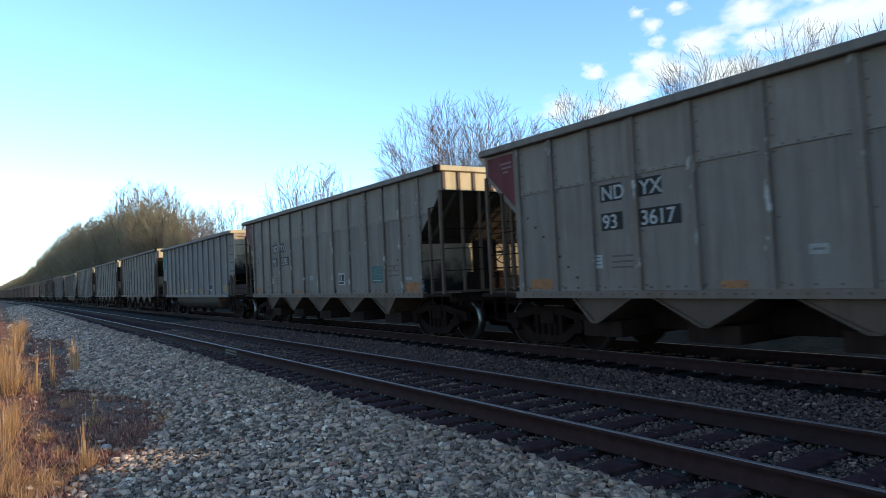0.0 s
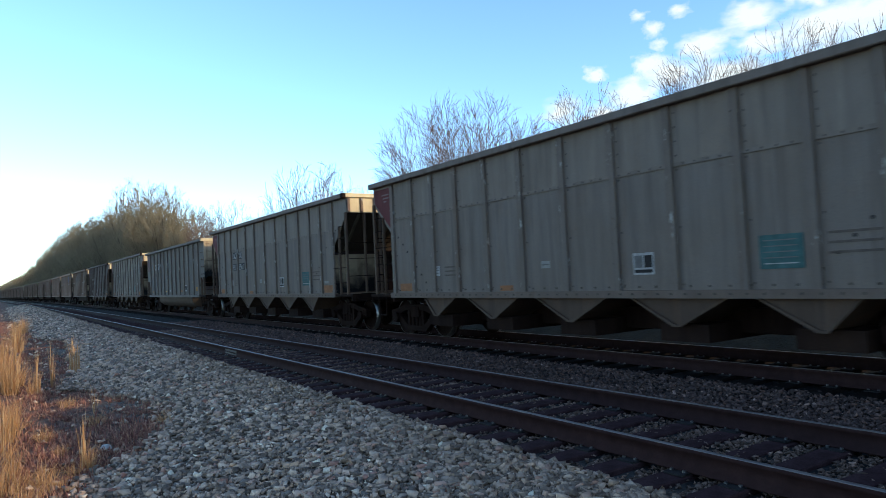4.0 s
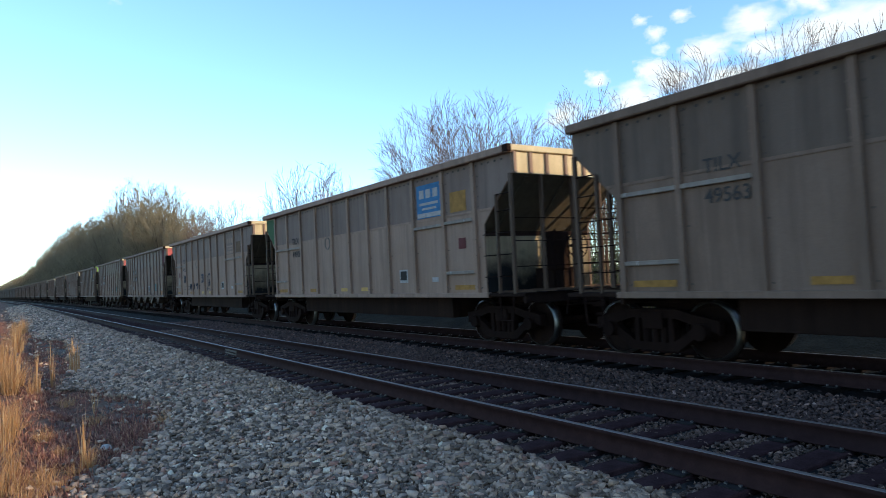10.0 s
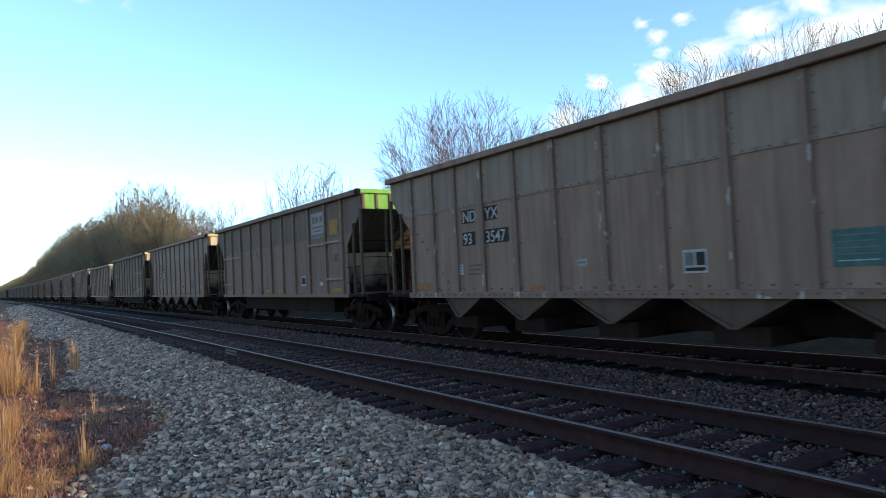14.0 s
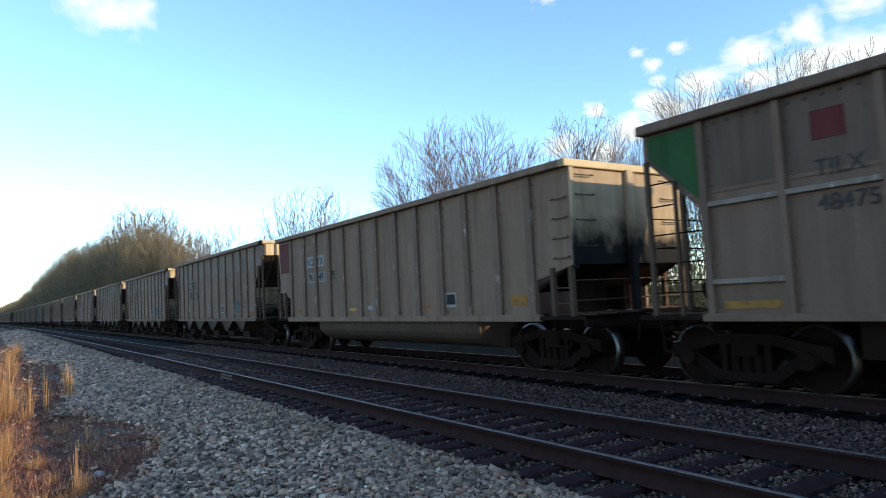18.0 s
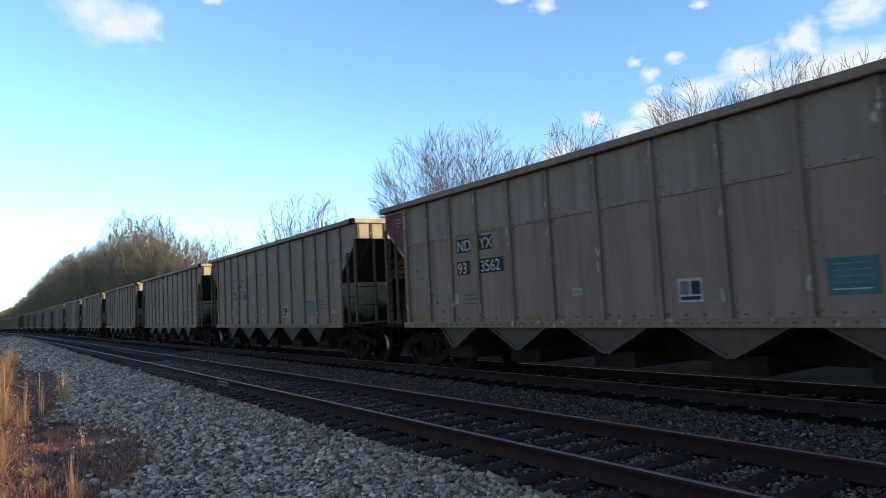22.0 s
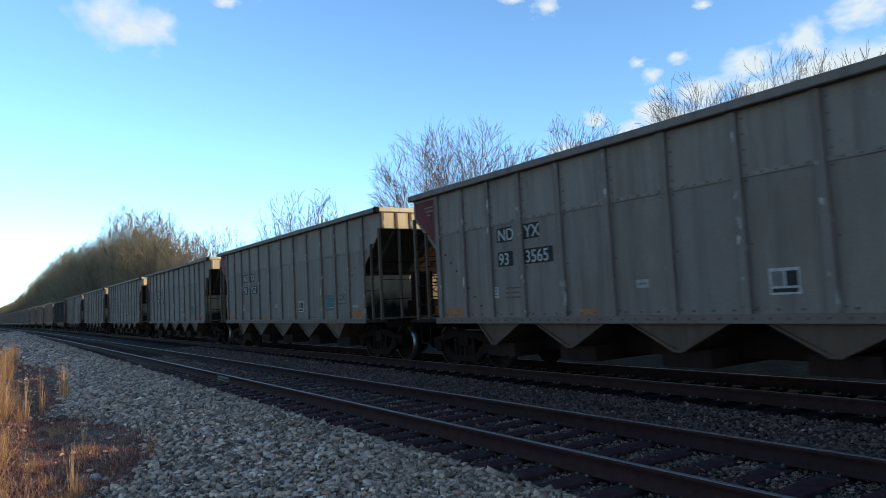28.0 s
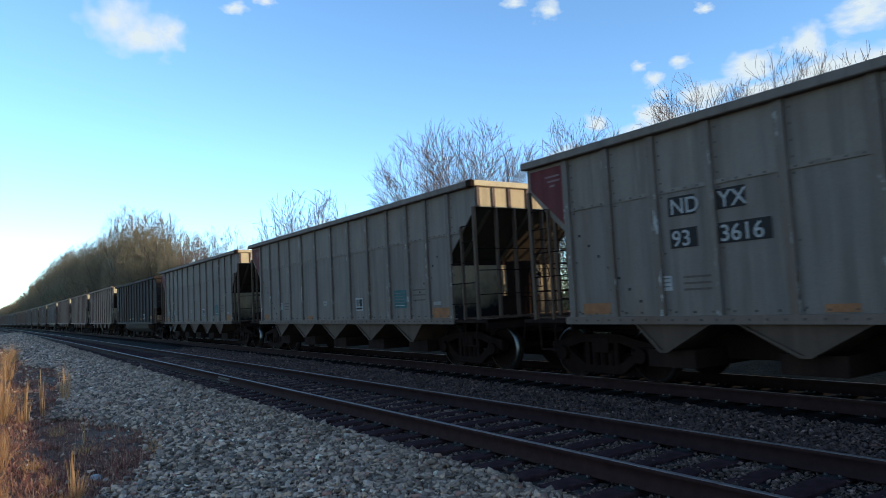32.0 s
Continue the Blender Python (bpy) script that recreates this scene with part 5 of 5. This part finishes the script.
def thicket(name, label, xr, yr, hr, stems, leaves, seed):
    """Undergrowth: thin stems with small leaves, too many to count."""
    rng = np.random.default_rng(seed)
    segs = []
    for _ in range(stems):
        y = yr[0] + (yr[1] - yr[0]) * rng.random()
        x = rng.uniform(*xr)
        z, h = ground_z(x), rng.uniform(*hr)
        x += bend(y)
        p = np.array([x, y, z - 0.05])
        for k in range(3):
            q = p + np.array([rng.normal(0, 0.12), rng.normal(0, 0.12), 1]) * h / 3
            segs.append((*p, *q, 0.012 - 0.003 * k, 0.009 - 0.003 * k))
            p = q
    stem = new(name, tubes(name, segs, BRAMBLE, 3))
    tagged(stem, label, "undergrowth", kind="stuff")
    n = leaves
    y = yr[0] + (yr[1] - yr[0]) * rng.random(n)
    x = rng.uniform(*xr, n)
    rise = 0.62 + 0.22 * np.sin(1.3 * y + 2 * np.sin(0.37 * y)) + 0.16 * np.sin(2.9 * y + 1.7 * x)
    z = np.interp(x, [p[0] for p in PROFILE], [p[1] for p in PROFILE]) + hr[1] * rise * rng.random(n) ** 0.85
    c = np.stack([x - np.where(y > 0, y * y / R_CURVE, 0), y, z], 1)
    a, b = rng.normal(0, 1, (n, 3)), rng.normal(0, 1, (n, 3))
    a /= np.linalg.norm(a, axis=1, keepdims=True)
    b = np.cross(a, b)
    b /= np.linalg.norm(b, axis=1, keepdims=True)
    s = rng.uniform(0.03, 0.085, (n, 1)) * max(hr[1] / 5, 0.6)
    v = np.stack([c - a * s, c + b * s * 0.5, c + a * s, c - b * s * 0.5], 1).reshape(-1, 3)
    f = np.arange(4 * n).reshape(-1, 4)
    lf = new("undergrowth_leaves", raw_mesh("undergrowth_leaves", v, f, BRUSH))
    tagged(lf, "olive and tan leaves of the undergrowth", "undergrowth", kind="stuff")


thicket("undergrowth", "tangled olive-brown undergrowth beyond the train", (17.5, 23.5), (-6, 75), (1.4, 5.0), 3000, 140000, 21)
thicket("undergrowth", "dense brown brush behind the bare trees", (26, 33), (-8, 85), (1.5, 4.2), 2000, 80000, 23)
thicket("wood_edge", "brown undergrowth at the edge of the wood", (16.5, 24), (70, 260), (1.5, 5.0), 2500, 16000, 22)

# ---- grass and weeds on the near side ----
def tuft(seed, blades, radius, height, spread, width, material, name="grass_tuft"):
    rng = np.random.default_rng(seed)
    n = blades
    a = rng.uniform(0, 6.283, n)
    r = radius * rng.random(n) ** 0.7
    base = np.stack([r * np.cos(a), r * np.sin(a), np.full(n, -0.03)], 1)
    h = height * rng.uniform(0.45, 1.0, n)
    la = a + rng.normal(0, 0.8, n)
    le = spread * rng.random(n) ** 1.4
    tip = base + np.stack([le * np.cos(la) * h, le * np.sin(la) * h, h * (1 - 0.25 * le)], 1)
    mid = base + (tip - base) * 0.55 + np.stack([-0.12 * le * np.cos(la) * h, -0.12 * le * np.sin(la) * h, 0.08 * h], 1)
    wa = rng.uniform(0, 6.283, n)
    w = np.stack([np.cos(wa), np.sin(wa), np.zeros(n)], 1) * (width * rng.uniform(0.6, 1.3, n))[:, None]
    v = np.stack([base - w, base + w, mid + w * 0.8, mid - w * 0.8, tip + w * 0.25, tip - w * 0.25], 1).reshape(-1, 3)
    f = (np.array([[0, 1, 2, 3], [3, 2, 4, 5]])[None] + 6 * np.arange(n)[:, None, None]).reshape(-1, 4)
    return raw_mesh(name, v, f, material)


TALL = [tuft(31 + k, 120, 0.11, 0.72, 0.6, 0.0032, STRAW) for k in range(3)]
LOW = [tuft(41 + k, 170, 0.20, 0.40, 1.0, 0.003, STRAW) for k in range(3)]
STALK = [tuft(71 + k, 12, 0.04, 0.8, 0.16, 0.0065, STRAW) for k in range(3)]
TUFTS = [(0.79, 8.9, "s", 0.95), (0.84, 8.8, "t", 0.55), (0.70, 8.75, "l", 0.5), (1.55, 19.0, "s", 1.4), (1.62, 19.2, "s", 1.25), (1.48, 19.1, "s", 1.2), (0.62, 16.9, "s", 1.3),
         (0.66, 16.5, "s", 1.0), (0.55, 16.6, "t", 0.7), (0.95, 17.1, "s", 1.4), (1.3, 12.6, "s", 0.7), (1.2, 11.6, "l", 0.6), (1.95, 10.4, "l", 0.5), (2.1, 10.9, "l", 0.4),
         (0.18, 17.0, "t", 1.3), (0.08, 17.4, "t", 1.55), (0.26, 17.6, "s", 1.6), (0.0, 18.0, "l", 1.5), (0.3, 18.2, "t", 1.2), (0.1, 21.0, "t", 1.5), (0.0, 26.0, "t", 1.5),
         (0.35, 24.0, "s", 1.8), (0.55, 29.0, "t", 1.5), (1.07, 42.0, "t", 1.8), (0.95, 44.0, "l", 1.8), (0.1, 11.6, "t", 0.9), (0.05, 12.2, "l", 1.0), (0.0, 11.0, "s", 1.1),
         (0.16, 12.8, "t", 0.8), (-0.1, 10.4, "l", 1.2), (0.35, 8.7, "l", 0.7), (0.45, 8.3, "l", 0.55), (0.02, 8.6, "l", 0.9), (0.2, 8.0, "l", 0.7), (0.1, 9.3, "t", 0.6),
         (-0.2, 9.0, "l", 1.2), (-0.3, 13.0, "l", 1.6), (-0.35, 15.0, "t", 1.6), (-0.4, 19.0, "l", 2.0), (-0.5, 23.0, "t", 1.8), (0.6, 35.0, "t", 1.6), (0.5, 11.2, "l", 0.6),
         (-0.8, 11.0, "l", 2.0), (-0.9, 16.0, "l", 2.0), (0.62, 10.0, "l", 0.45), (1.0, 14.0, "l", 0.6)]
for i, (x, y, k, s) in enumerate(TUFTS):
    t = new("grass_tuft", {"t": TALL, "l": LOW, "s": STALK}[k][i % 3])
    t.matrix_basis = pose(x, y, ground_z(x), 0, 0, 47 * i)
    t.scale = (s, s, s)
    tagged(t, {"t": "tall tuft of dry orange-brown grass", "l": "low tuft of dry straw-coloured grass", "s": "few upright dead straw stalks"}[k], "grass", "dry grass tufts")


def weed_mat():
    rng = np.random.default_rng(51)
    vs, fs, at = [], [], 0
    me = [tuft(60 + k, 40, 0.17, 0.15, 1.9, 0.0075, WEED) for k in range(1)]
    src = np.zeros(len(me[0].vertices) * 3)
    me[0].vertices.foreach_get("co", src)
    src = src.reshape(-1, 3)
    quads = np.array([p.vertices[:] for p in me[0].polygons])
    for _ in range(2600):
        y = 5.5 + 60 * rng.random() ** 2.4
        x = np.interp(y, EDGE_Y, EDGE_X) + 0.15 - 2.6 * rng.random() ** 1.3
        a, s = rng.uniform(0, 6.28), rng.uniform(0.4, 1.2)
        c, d = math.cos(a) * s, math.sin(a) * s
        v = np.stack([src[:, 0] * c - src[:, 1] * d + x, src[:, 0] * d + src[:, 1] * c + y, src[:, 2] * s + ground_z(x)], 1)
        vs.append(v)
        fs.append(quads + at)
        at += len(v)
    bpy.data.meshes.remove(me[0])
    ob = new("weeds", raw_mesh("weeds", np.concatenate(vs), np.concatenate(fs), WEED))
    tagged(ob, "matted red-brown dead weeds at the edge of the ballast", "weeds", kind="stuff")


weed_mat()


def loose_stone(x, y, r, label):
    bm = bmesh.new()
    bmesh.ops.create_icosphere(bm, subdivisions=2, radius=r)
    for v in bm.verts:
        v.co *= 1 + 0.28 * noise.noise(v.co * 9 + Vector((x, y, 0)))
        v.co.z *= 0.7
    ob = new("pale_stone", done(bm, "pale_stone", WHITE))
    ob.location = (x, y, ground_z(x) + r * 0.5)
    tagged(ob, label, "stone")


loose_stone(1.12, 9.75, 0.07, "pale white stone lying among dead weeds")


# ---- clouds ----
def cloud_material(dense):
    m, nt, b = shader("cloud_vapour")
    co = nt.nodes.new("ShaderNodeTexCoord").outputs["Object"]
    info = nt.nodes.new("ShaderNodeObjectInfo")
    off = nt.nodes.new("ShaderNodeVectorMath")
    off.operation = "MULTIPLY_ADD"
    off.inputs[1].default_value = (17.0, 31.0, 9.0)
    nt.links.new(info.outputs["Random"], off.inputs[0])
    nt.links.new(co, off.inputs[2])
    n1 = noise_node(nt, off.outputs[0], 1.5, 6, (1, 1, 1), 0.52)
    ln = nt.nodes.new("ShaderNodeVectorMath")
    ln.operation = "LENGTH"
    nt.links.new(co, ln.inputs[0])
    fall = step(nt, ln.outputs["Value"], 1.0, 0.1)
    mul = nt.nodes.new("ShaderNodeMath")
    mul.operation = "MULTIPLY_ADD"
    mul.inputs[1].default_value = 0.62
    nt.links.new(fall, mul.inputs[0])
    nt.links.new(n1, mul.inputs[2])
    alpha = step(nt, mul.outputs[0], 0.72 - 0.10 * dense, 1.24 - 0.24 * dense)
    tr = nt.nodes.new("ShaderNodeBsdfTransparent")
    em = nt.nodes.new("ShaderNodeEmission")
    em.inputs[0].default_value, em.inputs[1].default_value = (1.0, 0.985, 0.97, 1), 1.05
    mx = nt.nodes.new("ShaderNodeMixShader")
    nt.links.new(alpha, mx.inputs[0])
    nt.links.new(tr.outputs[0], mx.inputs[1])
    nt.links.new(em.outputs[0], mx.inputs[2])
    nt.links.new(mx.outputs[0], nt.nodes["Material Output"].inputs[0])
    return m


VAPOUR = [cloud_material(0.35), cloud_material(1.0)]
CLOUD_FAR = 3000.0
# azimuth, elevation, half width, half height (degrees), dense, drift per second in azimuth and elevation
CLOUDS = [(59.3, 18.6, 2.4, 1.2, 1), (56.2, 17.1, 2.2, 1.1, 1), (64.5, 16.8, 3.6, 2.0, 1), (52.2, 18.8, 1.0, 0.8, 0), (52.6, 17.6, 0.8, 0.6, 0), (51.8, 16.2, 1.3, 0.9, 1),
          (50.3, 14.2, 2.2, 1.4, 1), (53.6, 15.3, 2.6, 1.3, 1), (47.4, 15.9, 1.0, 0.7, 1), (67.6, 17.2, 3.2, 1.6, 1), (60.3, 16.6, 2.2, 1.0, 1), (54.2, 19.9, 1.1, 0.6, 0),
          (51.1, 19.9, 0.9, 0.5, 0), (63.6, 19.4, 1.6, 1.4, 1), (67.5, 20.6, 2.6, 1.2, 1), (57.5, 14.2, 3.4, 1.6, 1), (44.5, 13.2, 2.4, 1.3, 0), (48.0, 12.2, 2.6, 1.4, 1),
          (64.0, 13.0, 5.0, 2.2, 1), (41.0, 26.1, 1.2, 0.6, 0), (43.9, 25.3, 1.3, 0.9, 0), (56.5, 23.4, 0.8, 0.5, 0)]
LEFT = [(3.4, 24.9, 2.6, 2.4, 0), (5.6, 23.9, 2.4, 1.8, 0), (7.2, 24.4, 1.6, 1.6, 0), (12.6, 26.6, 1.2, 0.6, 0), (15.0, 27.2, 1.0, 0.5, 0)]


def sky_spot(az, el):
    a, e = radians(az), radians(el)
    return Vector((math.sin(a) * math.cos(e), math.cos(a) * math.cos(e), math.sin(e))) * CLOUD_FAR


clouds = []
for i, (az, el, w, h, dense) in enumerate(CLOUDS + LEFT):
    bm = bmesh.new()
    bmesh.ops.create_grid(bm, x_segments=8, y_segments=6, size=1.0)
    for v in bm.verts:
        v.co.z = -0.12 * (v.co.x ** 2 + v.co.y ** 2)
    c = new("cloud", done(bm, "cloud", VAPOUR[dense]))
    c.visible_shadow = False
    k = CLOUD_FAR * math.pi / 180
    c.scale = (w * k * 1.25, h * k * 1.35, w * k)
    tagged(c, "small white fair-weather cloud", "cloud", "drifting clouds")
    clouds.append((c, az, el, (0.17, -0.085) if i >= len(CLOUDS) else (0.022, -0.062)))

# ---- what moves ----
PITCH = 15.78
LEAD = [12.4, -2.25, -16.9, -31.4, -45.84, -60.23, -74.58, -89.01, -103.41, -117.82, -132.1, -146.36, -160.52, -174.69, -188.78, -202.72, -216.6,
        -230.42, -244.18, -258.08, -271.86, -285.58, -299.26, -312.43, -325.93, -339.44, -352.88, -366.25, -379.54, -392.67, -405.47, -418.17, -430.91]


def car_pose(n, t):
    y = LEAD[t] + n * PITCH
    mid = y + LENGTH / 2
    turn = heading(mid)
    return pose(FAR_X + bend(mid), mid, 0, 0, 0, turn) @ pose(0, -LENGTH / 2, 0)


def motions():
    for n, car in train.items():
        walk(car, [(t, car_pose(n, t)) for t in range(33)])
    for c, az, el, (da, de) in clouds:
        rows = []
        for t in (0, 32):
            p = sky_spot(az + da * (t - 3), el + de * (t - 3))
            rows.append((t, look(p, (0, 0, EYE_Z))))
        for i, (t, m) in enumerate(rows):
            rows[i] = (t, m @ pose(0, 0, 0, 0, 180, 0))
        walk(c, rows)


motions()
